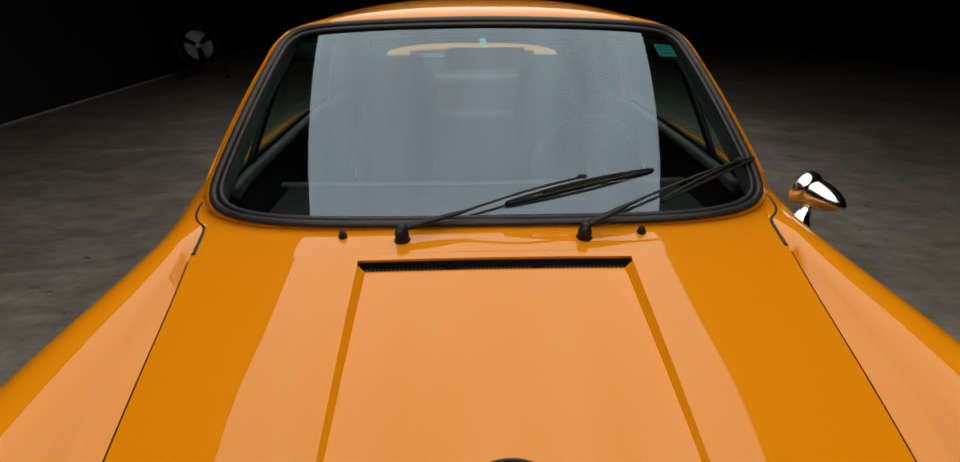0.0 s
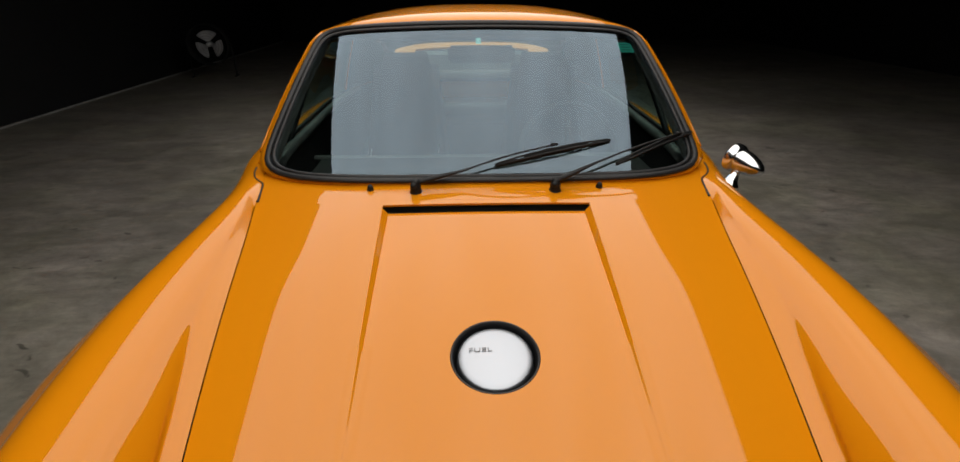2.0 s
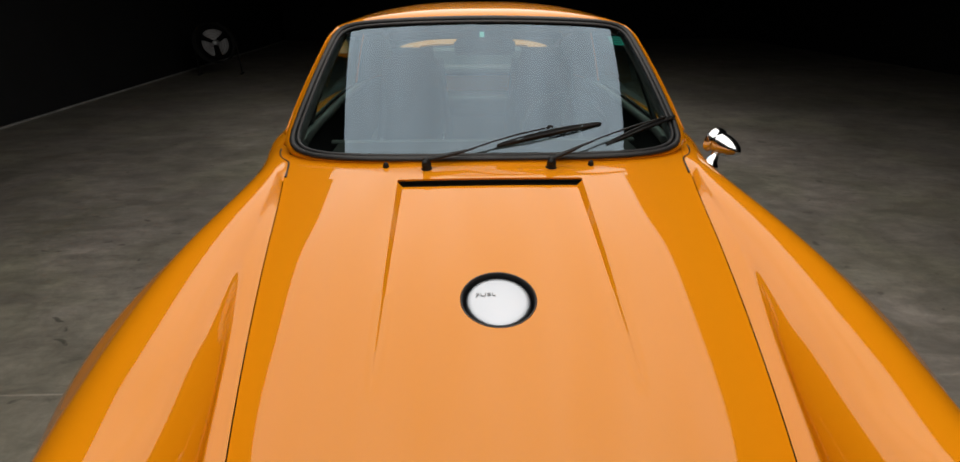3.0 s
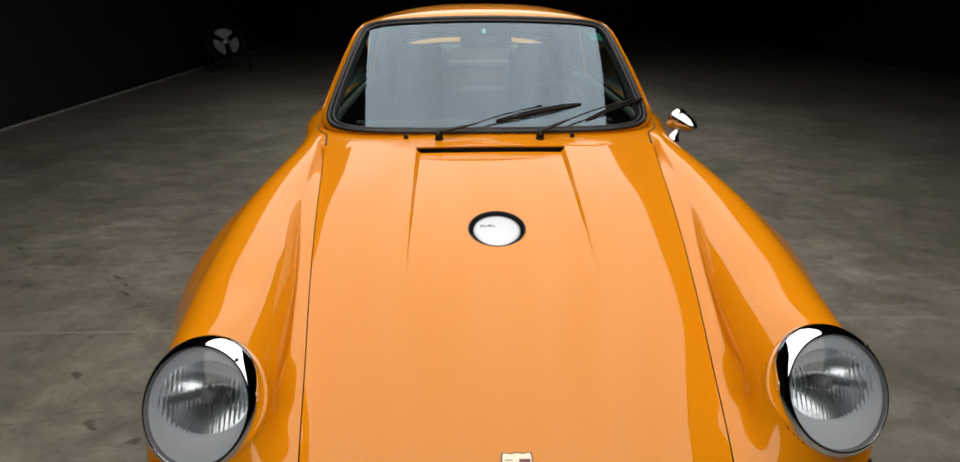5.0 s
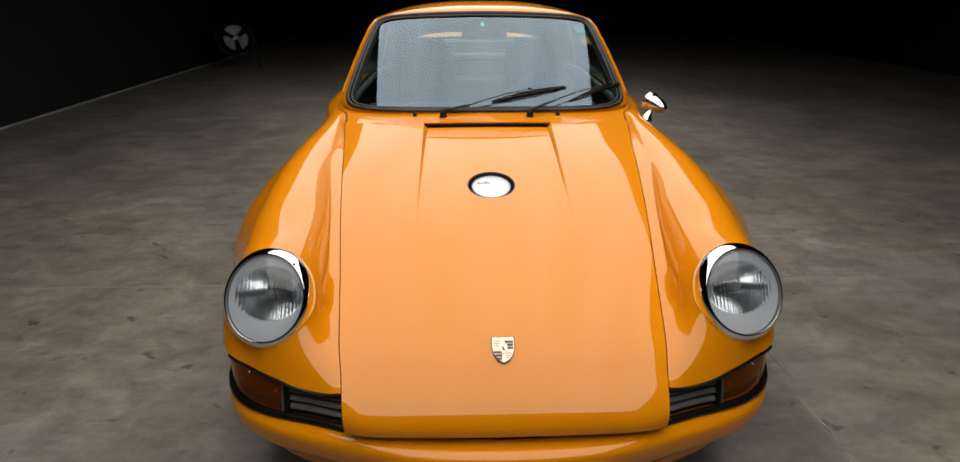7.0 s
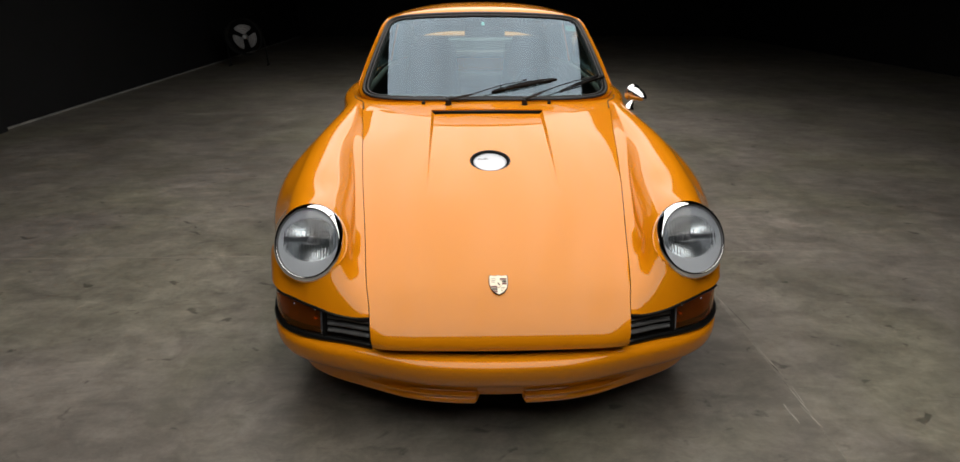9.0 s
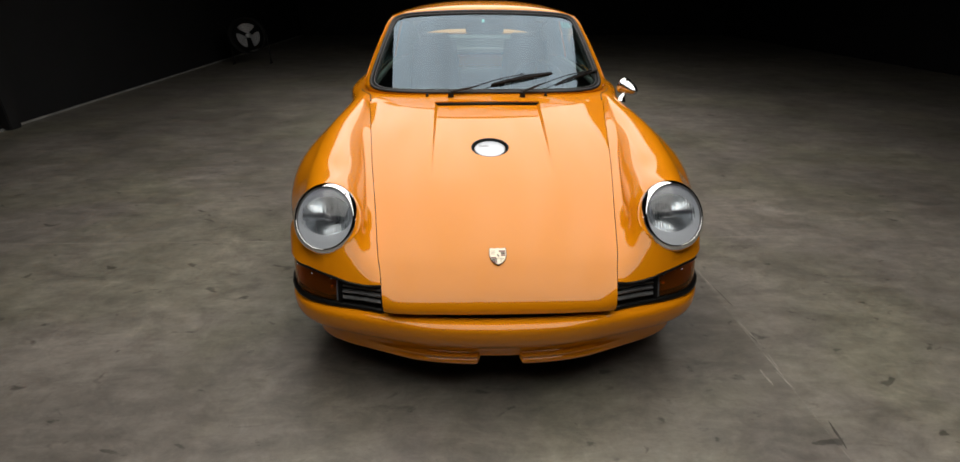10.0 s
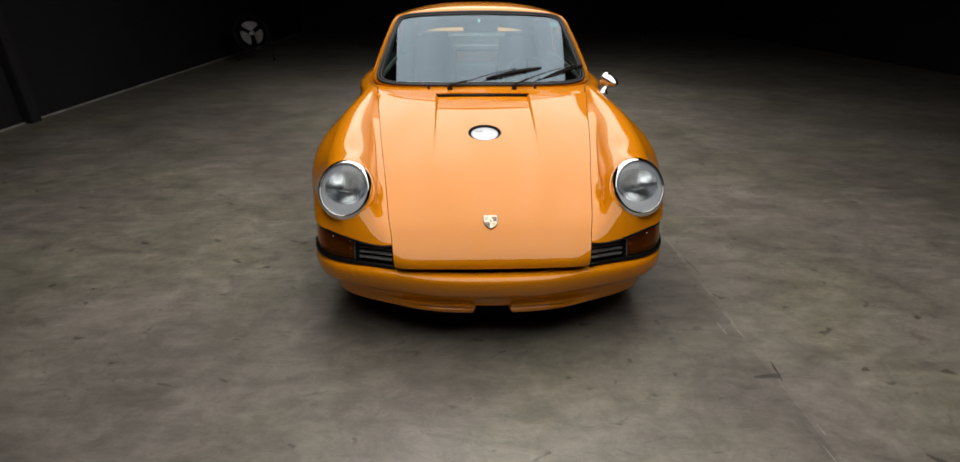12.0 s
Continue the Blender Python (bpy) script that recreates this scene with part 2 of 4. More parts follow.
# ---- the studio ----
floor = mesh_ob("floor", [(-7, -9, -0.02), (9, -9, -0.02), (9, 17, -0.02), (-7, 17, -0.02)], [(0, 1, 2, 3)], BLACK)
tagged(floor, "worn brown-grey concrete studio floor with saw-cut joints", "floor", kind="structure")


def slab(name, x0, x1, y0, y1, mat):
    bm = block((x0 + x1) / 2, (y0 + y1) / 2, -0.05, x1 - x0 - 0.004, y1 - y0 - 0.004, 0.1, 0.0015, 1)
    return part(name, bm, mat, floor, shade=False)


for xa, xb in ((-7.0, 1.15), (1.15, 9.0)):
    for ya, yb in ((-9.0, 0.893), (0.893, 17.0)):
        slab("floor_slab", xa, xb, ya, yb, SLABS_BY_LIGHT.pop(0))
SEALANT = noisy(material("joint_sealant", (0.2, 0.19, 0.17), 0.7), (0.26, 0.24, 0.205), (0.42, 0.385, 0.33), 6)
part("joint_filler", block(1.0, 0.893, -0.0262, 16, 0.012, 0.052, 0), SEALANT, floor, shade=False)
part("joint_filler", block(1.15, 4.0, -0.0268, 0.008, 26, 0.05, 0), CONCRETE, floor, shade=False)

random.seed(11)
CHIP = noisy(material("chipped_concrete", (0.3, 0.28, 0.25), 0.7), (0.24, 0.225, 0.20), (0.46, 0.43, 0.38), 20)
CRACK = noisy(material("crack_dirt", (0.08, 0.075, 0.065), 0.8), (0.06, 0.056, 0.05), (0.12, 0.112, 0.10), 20)
for k in range(30):
    y = -2.3 + 3.6 * random.random()
    long, wide = random.uniform(0.015, 0.12), random.uniform(0.002, 0.006)
    bm, n = bmesh.new(), 9
    rim_pts = [(wide * math.sin(2 * math.pi * q / n) * random.uniform(0.5, 1.1), long * math.cos(2 * math.pi * q / n) * random.uniform(0.8, 1.1)) for q in range(n)]
    base = [bm.verts.new((x, v, 0.0)) for x, v in rim_pts]
    cap_pts = [bm.verts.new((0.7 * x, 0.85 * v, 0.0010)) for x, v in rim_pts]
    bm.faces.new(cap_pts)
    for q in range(n):
        bm.faces.new((base[q], base[(q + 1) % n], cap_pts[(q + 1) % n], cap_pts[q]))
    bmesh.ops.recalc_face_normals(bm, faces=bm.faces)
    chip = part("joint_chip", bm, CHIP if k % 5 else CRACK, floor)
    chip.matrix_basis = pose(1.15 + random.gauss(0, 0.022), y, -0.0002, 0, 0, random.uniform(-9, 9))


POST = (-5.20, 3.80)
WALL = noisy(material("black_wall_paint", (0.02, 0.02, 0.021), 0.8), (0.0026, 0.0028, 0.0036), (0.006, 0.0063, 0.0078), 1.5, bump=0.0005)

SKIRTING = noisy(material("grey_skirting", (0.5, 0.5, 0.5), 0.6), (0.16, 0.16, 0.155), (0.34, 0.34, 0.33), 5)


def wall(name, x, y, dx, dy, rz, label):
    bm = block(0, 0, 2.1, dx, dy, 4.2, 0.01)
    ob = part(name, bm, WALL, None, shade=False)
    ob.matrix_basis = pose(x, y, 0, 0, 0, rz)
    return tagged(ob, label, "wall", kind="structure")


wall("wall_west", -5.43, 7.0, 0.1, 20.0, 2.4, "black studio wall meeting the concrete floor")
# a pale edge along the foot of the wall, and a shallow post
foot = part("baseboard", block(0.058, 0, 0.011, 0.016, 20.0, 0.022, 0.002, 1), SKIRTING, None, shade=False)
foot.matrix_basis = pose(-5.43, 7.0, 0, 0, 0, 2.4)
tagged(foot, "thin grey strip along the foot of the black wall", "baseboard", kind="structure")
post_ob = part("trim", block(0, 0, 2.1, 0.10, 0.16, 4.2, 0.01), FABRIC, None, shade=False)
post_ob.matrix_basis = pose(POST[0], POST[1], 0, 0, 0, 2.4)
tagged(post_ob, "shallow black post against the studio wall", "wall post", kind="structure")
wall("wall_east", 8.9, 4.0, 0.1, 26.0, 0, "black studio wall far beside the car")
wall("wall_north", 1.0, 16.9, 16.0, 0.1, 0, "black studio wall behind the car")
wall("wall_south", 1.0, -8.9, 16.0, 0.1, 0, "black studio wall behind the camera")
ceiling = part("ceiling", block(1, 4, 4.3, 16.4, 26.4, 0.2, 0), FABRIC, None, shade=False)
tagged(ceiling, "black studio ceiling", "ceiling", kind="structure")

# the big light over the car
sb = SOFTBOX
softbox = empty("softbox", pose((sb["x0"] + sb["x1"]) / 2, (sb["y0"] + sb["y1"]) / 2, sb["z"]))
tagged(softbox, "large white overhead softbox hung above the car", "studio light")
part("diffuser", block(0, 0, 0, sb["x1"] - sb["x0"], sb["y1"] - sb["y0"], 0.01, 0), DIFFUSER, softbox, shade=False)
bm = bmesh.new()
w, d = (sb["x1"] - sb["x0"]) / 2 + 0.02, (sb["y1"] - sb["y0"]) / 2 + 0.02
low = [bm.verts.new((x, y, -0.02)) for x, y in ((-w, -d), (w, -d), (w, d), (-w, d))]
top = [bm.verts.new((0.9 * v.co.x, 0.95 * v.co.y, 0.35)) for v in low]
for i in range(4):
    bm.faces.new((low[i], low[(i + 1) % 4], top[(i + 1) % 4], top[i]))
bm.faces.new(top)
part("housing", bm, FABRIC, softbox, "black fabric housing", shade=False)
for x in (-1.1, 1.1):
    for y in (-2.8, 0.0, 2.8):
        part("hanging_cable", tube([(x, y, 0.34), (x, y, 0.8), (x, y, 4.2 - sb["z"] + 0.005)], 0.006, False, 6, up=(0, 1, 0)), FABRIC, softbox)

# ---- the car: lower body ----
car = empty("car", pose(0, 0.27, 0))
tagged(car, "glossy orange classic rear-engined coupe parked on the concrete floor", "car")
UNDO = Matrix.Translation((0, -0.27, 0))


def of_car(ob):
    """Car parts are built in the studio's own coordinates."""
    ob.parent = car
    ob.matrix_parent_inverse = UNDO
    return ob


# hood: its centre line, and half its width
HOOD_LINE = curve3([(-0.515, 0.416), (-0.514, 0.430), (-0.505, 0.448), (-0.486, 0.468), (-0.450, 0.4952), (-0.400, 0.526), (-0.34, 0.555), (-0.12, 0.629), (0.12, 0.697), (0.35, 0.755), (0.62, 0.815), (0.88, 0.866), (1.05, 0.893)])
HOOD_HALF = natural([0, 0.25, 0.5, 0.75, 1.0], [0.396, 0.421, 0.501, 0.585, 0.679])

# along the car: how far the hood bows across its width, and how far its edges roll down
HOOD_CROWN = natural([-0.515, -0.45, -0.34, -0.20, -0.03, 0.12, 0.27, 0.42, 0.56, 0.70, 0.85, 1.05], [(0, 0), (0.005, 0.001), (0.0095, 0.002), (0.0085, 0.002), (0.0030, 0.0018), (0.0012, 0.0020), (0.0012, 0.0028), (0.0012, 0.0032), (0.0020, 0.0042), (0.0078, 0.0030), (0.0125, 0.002), (0.014, 0.002)])


def hood_at(a, t):
    """The hood's smooth outer surface: a across from -1 to 1, t along from the nose to the windscreen."""
    a, t = np.asarray(a, float), np.asarray(t, float)
    c = HOOD_LINE(t)
    sweep = (1 - smooth(t, 0.0, 0.5)) * 0.010 + (1 - smooth(t, 0.0, 0.17)) * 0.013 * a ** 10
    bow, roll = np.moveaxis(HOOD_CROWN(np.clip(c[..., 0], -0.515, 1.05)), -1, 0)
    return np.stack([a * HOOD_HALF(t), c[..., 0] + sweep * a ** 2, c[..., 1] - bow * a ** 2 - roll * a ** 8], -1)


tt = np.linspace(0, 1, 400)
T_OF_Y = lambda y: np.interp(y, HOOD_LINE(tt)[:, 0], tt)
T_REAR = float(T_OF_Y(0.868))

# hood lid, with the sunken middle that leads to the air intake
rows = np.concatenate([np.linspace(0, float(T_OF_Y(0.08)), 40)[:-1], np.linspace(float(T_OF_Y(0.08)), float(T_OF_Y(0.834)), 40), [float(T_OF_Y(0.848)), float(T_OF_Y(0.858)), T_REAR]])
P = []
for t in rows:
    half = float(HOOD_HALF(t))
    y = float(HOOD_LINE(t)[0])
    xc = np.interp(y, [0.1, 0.85], [0.262, 0.283])
    xi = xc - np.interp(y, [0.08, 0.83], [0.003, 0.015])
    xs = np.concatenate([np.linspace(-half, -xc, 15)[:-1], np.linspace(-xc, -xi, 4)[:-1], np.linspace(-xi, xi, 25)[:-1], np.linspace(xi, xc, 4)[:-1], np.linspace(xc, half, 15)])
    q = hood_at(xs / half, np.full(len(xs), t))
    depth = np.interp(y, [0.08, 0.834, 0.841, 0.848], [0, 0.0175, 0.0175, 0])
    q[:, 2] -= depth * np.interp(np.abs(xs), [xi, xc], [1, 0])
    P.append(q)
P = np.array(P)
lip = len(rows) - 4
hood = of_car(sheet("hood", P, PAINT, None, "orange front hood with a sunken middle", thick=0.006, skip=lambda i, j: i == lip and 14 <= j < 44))

# the round well of the fuel filler, let into the hood
WELL_X, WELL_Y, WELL_R = -0.004, 0.342, 0.0835


def hood_point(x, y):
    """A point of the hood lid above x, y."""
    t = float(T_OF_Y(y))
    q = hood_at(np.array(x / float(HOOD_HALF(t))), np.array(t))
    z = q[2] - np.interp(y, [0.08, 0.834], [0, 0.0175]) * (1 if abs(x) < 0.25 else 0)
    return np.array([x, y, z])


bm = bmesh.new()
bm.from_mesh(hood.data)
bm.verts.ensure_lookup_table()
near = [f for f in bm.faces if all(abs(v.co.x - WELL_X) < 0.125 and abs(v.co.y - WELL_Y) < 0.125 for v in f.verts)]
inside = set(near)
rim = [e for f in near for e in f.edges if sum(g in inside for g in e.link_faces) == 1]
loop = [rim[0].verts[0], rim[0].verts[1]]
used = {rim[0]}
while True:
    step = [e for e in loop[-1].link_edges if e in rim and e not in used]
    if not step:
        break
    used.add(step[0])
    loop.append(step[0].other_vert(loop[-1]))
loop = loop[:-1] if loop[-1] is loop[0] else loop
keep_up = near[0].normal.copy()
bmesh.ops.delete(bm, geom=near, context="FACES_ONLY")
rings = [loop]
for k in (0.25, 0.5, 0.75, 0.92, 1.0):
    ring_verts = []
    for v in loop:
        d = Vector((v.co.x - WELL_X, v.co.y - WELL_Y))
        e = d.normalized() * WELL_R
        p = d.lerp(e, k)
        ring_verts.append(bm.verts.new(hood_point(WELL_X + p.x, WELL_Y + p.y)))
    rings.append(ring_verts)
for A, Z in zip(rings, rings[1:]):
    for q in range(len(A)):
        r = (q + 1) % len(A)
        f = bm.faces.new((A[q], A[r], Z[r], Z[q]))
        f.smooth = True
        f.normal_update()
        if f.normal.dot(keep_up) < 0:
            f.normal_flip()
lone = [v for v in bm.verts if not v.link_faces]
bmesh.ops.delete(bm, geom=lone, context="VERTS")
bm.to_mesh(hood.data)
bm.free()

CORNER = hood_at(np.array(1.0), np.array(T_REAR))
BELT = natural([0.868, 0.97, 1.03, 1.10, 1.5, 2.0, 2.6, 3.05, 3.42], [(CORNER[0] + 0.0028, CORNER[2]), (0.648, 0.868), (0.666, 0.874), (0.684, 0.880), (0.698, 0.905), (0.702, 0.912), (0.64, 0.912), (0.51, 0.845), (0.37, 0.65)])

# cowl between hood and windscreen
COWL = []
for k in np.linspace(0, 1, 16):
    a = np.linspace(-1, 1, 41)
    ye = 0.8687 + 0.20 * k
    yc = 0.8687 + 0.13 * k
    b, zc = BELT(ye), float(HOOD_LINE(T_OF_Y(yc))[1])
    COWL.append(np.stack([a * (b[0] - 0.0004), yc + (ye - yc) * a ** 2, zc + (b[1] - zc) * a ** 2], -1))
of_car(sheet("cowl", np.array(COWL), PAINT, None, thick=0.006))

# fender and side: guide lines from the hood's edge over the crown down to the sill
STATION = [0.0, 0.16, 0.32, 0.43, 0.60, 1.00, 1.45, 1.95, 2.45, 3.05, 3.60, 4.0]
SEAM_Y = [-0.438, -0.380, -0.290, -0.185, 0.00, 0.42, 0.870, 1.35, 1.85, 2.45, 3.0, 3.42]
TROUGH = [(0.452, -0.432, 0.487), (0.468, -0.376, 0.546), (0.486, -0.270, 0.604), (0.503, -0.170, 0.640), (0.530, 0.01, 0.690), (0.586, 0.42, 0.776), (0.652, 0.89, 0.860), (0.725, 1.35, 0.893), (0.73, 1.85, 0.900), (0.68, 2.45, 0.897), (0.57, 3.0, 0.83), (0.43, 3.42, 0.64)]
CROWN = [(0.618, -0.376, 0.508), (0.62, -0.322, 0.64), (0.6235, -0.240, 0.7625), (0.6495, -0.095, 0.7787), (0.6728, 0.06, 0.7961), (0.7029, 0.45, 0.8355), (0.6826, 0.94, 0.8757), (0.765, 1.35, 0.872), (0.772, 1.85, 0.874), (0.765, 2.45, 0.862), (0.695, 3, 0.77), (0.57, 3.42, 0.59)]
# the fender's rounded top: its radius, and how far round it reaches inwards and outwards
TOP_R = [0.118, 0.118, 0.0915, 0.0937, 0.096, 0.0965, 0.0858, 0.09, 0.12, 0.14, 0.14, 0.14]
IN_DEG = [0, 0, 78.8, 72.6, 62.9, 42, 6.06, 14, 14, 20, 24, 24]
OUT_DEG = [0, 0, 57.6, 52.7, 46.7, 40.7, 51.5, 42, 38, 45, 45, 45]
# how much wider or tighter the inner side of the top is rounded than the outer
IN_R = [0.74, 0.74, 1.47, 1.56, 1.67, 1.32, 1.66, 0.74, 0.74, 0.74, 0.74, 0.74]


def round_top(inward, share):
    """A guide along the fender's rounded top, at a share of its arc."""
    g = []
    for k, (x, y, z) in enumerate(CROWN):
        deg = (-IN_DEG[k] if inward else OUT_DEG[k]) * share
        if k < 2:
            ends = ([(0.535, -0.412, 0.495), (0.540, -0.335, 0.606)] if inward else [(0.706, -0.334, 0.524), (0.732, -0.252, 0.640)])[k]
            g.append(tuple(np.array((x, y, z)) * (1 - share) + np.array(ends) * share))
        else:
            r = TOP_R[k] * (IN_R[k] if inward else 1.0)
            g.append((x + r * math.sin(radians(deg)), y, z - r * (1 - math.cos(radians(deg)))))
    return g


WAIST = [(0.75, -0.286, 0.534), (0.774, -0.188, 0.6), (0.7818, -0.12, 0.5682), (0.8058, -0.045, 0.6095), (0.8351, 0.06, 0.6576), (0.8667, 0.45, 0.6939), (0.8204, 0.95, 0.5671), (0.815, 1.35, 0.56), (0.822, 1.85, 0.56), (0.862, 2.45, 0.56), (0.795, 3, 0.54), (0.7, 3.42, 0.47)]
SILL = [(0.772, -0.205, 0.54), (0.784, -0.13, 0.545), (0.79, -0.08, 0.53), (0.792, -0.02, 0.38), (0.792, 0.06, 0.22), (0.785, 0.45, 0.2), (0.778, 0.95, 0.19), (0.775, 1.35, 0.19), (0.78, 1.85, 0.19), (0.805, 2.45, 0.22), (0.755, 3, 0.26), (0.66, 3.42, 0.3)]
GUIDES = [natural(STATION, g) for g in (TROUGH, round_top(True, 1.0), round_top(True, 0.67), round_top(True, 0.33), CROWN, round_top(False, 0.33), round_top(False, 0.67), round_top(False, 1.0), WAIST, SILL)]
# the narrow shelf along the hood: its width and rise, along the car
SHELF_Y, SHELF_W, SHELF_H = [-0.195, -0.095, 0.06, 0.45, 0.94], [0.0281, 0.0277, 0.0266, 0.0318, 0.0061], [0.0137, 0.0142, 0.0144, 0.0157, 0.0111]
SHELF = natural(SHELF_Y, [(w, 0.0, h) for w, h in zip(SHELF_W, SHELF_H)])
SEAM_AT = natural(STATION, SEAM_Y)
EDGE_T = np.linspace(0, 1, 600)
EDGE = hood_at(np.ones(600), EDGE_T)
FRONT_AXLE, REAR_AXLE, ARCH = 0.27, 2.541, 0.335


def low_edge(y):
    """How far down the side reaches: to the bumper, over the wheels, to the sill."""
    z = 0.185
    if y < -0.05:
        return 0.40
    for axle in (FRONT_AXLE, REAR_AXLE):
        if abs(y - axle) < ARCH:
            z = max(z, 0.31 + math.sqrt(ARCH ** 2 - (y - axle) ** 2))
    if y > REAR_AXLE + ARCH:
        z = 0.36
    return z


def side_row(s, cols=72):
    y = float(SEAM_AT(s))
    if y < 0.87:
        i = np.interp(y, EDGE[:, 1], np.arange(600))
        edge = np.array([np.interp(i, np.arange(600), EDGE[:, k]) for k in range(3)]) + (0.0028, 0, 0)
    else:
        b = BELT(y)
        edge = np.array([b[0], y, b[1]])
    ctrl = np.array([edge] + [g(s) for g in GUIDES])
    k = smooth(y, 0.553, 0.87)
    for c in (1, 2, 3, 4):
        share = c / 5
        plain = edge + (ctrl[5] - edge) * np.array([share, share, 1 - (1 - share) ** 2])
        ctrl[c] = ctrl[c] * (1 - k) + plain * k
    k = smooth(y, -0.33, -0.2) * (1 - smooth(y, 0.553, 0.87))
    shelf = edge + SHELF(min(max(y, SHELF_Y[0]), SHELF_Y[-1]))
    ctrl[1] = ctrl[1] * (1 - k) + shelf * k
    u = np.concatenate([[0], np.cumsum(np.linalg.norm(np.diff(ctrl, axis=0), axis=1) ** 0.6)])
    f = natural(u, ctrl)
    q = np.linspace(0, u[-1], 300)
    pts = f(q)
    low = [i for i in range(120, 300) if pts[i, 2] < low_edge(pts[i, 1])]
    end = q[low[0]] if low else q[-1]
    return f(end * np.linspace(0, 1, cols))


def side_sheet(s0, s1, n):
    return np.array([side_row(s) for s in np.linspace(s0, s1, n)])


LAMP_AT, LAMP_LEAN, LAMP_W, LAMP_H = Vector((0.618, -0.279, 0.670)), 33, 0.1175, 0.132


def in_lamp(P):
    """Which faces of the fender lie behind the headlamp."""
    n, m = P.shape[:2]
    up = np.array([0, math.sin(radians(LAMP_LEAN)), math.cos(radians(LAMP_LEAN))])
    d = (P[:-1, :-1] + P[1:, 1:]) / 2 - np.array(LAMP_AT)
    r = np.sqrt((d[..., 0] / (LAMP_W - 0.010)) ** 2 + ((d @ up) / (LAMP_H - 0.012)) ** 2)
    # deep behind the ring only the reflector's bowl needs room
    deep = d @ np.array([0, -math.cos(radians(LAMP_LEAN)), math.sin(radians(LAMP_LEAN))])
    room = np.where(deep > -0.03, 1.0, 0.92 * np.sqrt(np.clip((deep + 0.105) / 0.075, 0, 1)))
    return (r < room) & (P[:-1, :-1, 1] < 0.1)


def faired(P, rounds):
    """Takes small waves out of the fender's run towards the lamp; its rims stay where they are."""
    w = (0.10 + 0.90 * (1 - smooth(P[..., 1], 0.02, 0.22))) * (1 - smooth(P[..., 1], 0.45, 0.70)) * (1 - smooth(P[..., 0], 0.545, 0.605)) * smooth(np.arange(P.shape[1]), 2, 9)[None, :]
    w[0] = w[-1] = 0
    for _ in range(rounds):
        mean = P.copy()
        mean[1:-1] = 0.25 * P[:-2] + 0.5 * P[1:-1] + 0.25 * P[2:]
        P = P + (mean - P) * w[..., None]
    return P


def lamp_tube(P):
    """Draws the fender forward into a short round tube that carries the headlamp's ring."""
    s, c = math.sin(radians(LAMP_LEAN)), math.cos(radians(LAMP_LEAN))
    up, out = np.array([0, s, c]), np.array([0, -c, s])
    d = P - np.array(LAMP_AT)
    u, h = d @ up, d @ out
    r = np.sqrt((d[..., 0] / LAMP_W) ** 2 + (u / LAMP_H) ** 2)
    w = (1 - smooth(r, 1.0, 1.36)) * (1 - smooth(u, 0.03, 0.10)) * (h > -0.22) * smooth(u, -0.16, -0.06) * smooth(P[..., 0] - P[:, :1, 0], 0.004, 0.05)
    return P + (np.clip(-0.075 - h, 0, 0.03) * w)[..., None] * out


def both(name, P, mat, label="", thick=0.005, hole=None, inward=False):
    skip = (lambda i, j: hole[i, j]) if hole is not None else None
    of_car(sheet(name, P, mat, None, label, thick, False, skip, False, inward))
    of_car(sheet(name, mirrored(P), mat, None, label, thick, True, skip, False, inward))


P = np.concatenate([side_sheet(0.0, 0.4, 90), side_sheet(0.405, 1.74, 130)])
P = lamp_tube(faired(P, 300))
both("front_fender", P, PAINT, "orange rounded front fender", hole=in_lamp(P))
both("door", side_sheet(1.744, 2.45, 60), PAINT)
both("rear_quarter", side_sheet(2.454, 4.0, 100), PAINT)

# ---- front bumper ----
PLAN = curve3([(0.0, -0.556), (0.22, -0.542), (0.42, -0.492), (0.60, -0.432), (0.720, -0.350), (0.783, -0.210), (0.800, -0.06)])
SECTION = curve3([(0.060, 0.388), (0.020, 0.391), (-0.002, 0.381), (-0.008, 0.356), (-0.004, 0.326), (0.012, 0.299), (0.037, 0.278), (0.047, 0.255), (0.050, 0.232), (0.051, 0.216), (0.057, 0.204), (0.08, 0.202)])


def bumper_row(k):
    c, e = PLAN(k), 0.002
    d = PLAN(min(k + e, 1)) - PLAN(max(k - e, 0))
    inward = np.array([-d[1], d[0]]) / np.linalg.norm(d)
    q = SECTION(np.linspace(0, 1, 64))
    x = abs(c[0])
    ledge = 0.016 * smooth(x, 0.070, 0.082) * (1 - smooth(x, 0.30, 0.52))
    push = q[:, 0] - ledge * smooth(0.250 - q[:, 1], 0, 0.006) + 0.008 * smooth(x, 0.070, 0.082) * (1 - smooth(x, 0.30, 0.45)) * np.exp(-((q[:, 1] - 0.228) / 0.004) ** 2)
    out = np.stack([c[0] + inward[0] * push, c[1] + inward[1] * push, q[:, 1]], -1)
    # towards the corners the valance tucks in under the bumper
    tuck = 0.013 * smooth(x, 0.45, 0.72) * smooth(0.302 - q[:, 1], 0, 0.010)
    out[:, 0] += inward[0] * tuck
    out[:, 1] += inward[1] * tuck
    out[:, 0] -= smooth(k, 0.5, 1.0) * 0.006 * smooth(0.35 - q[:, 1], 0, 0.14)
    return out


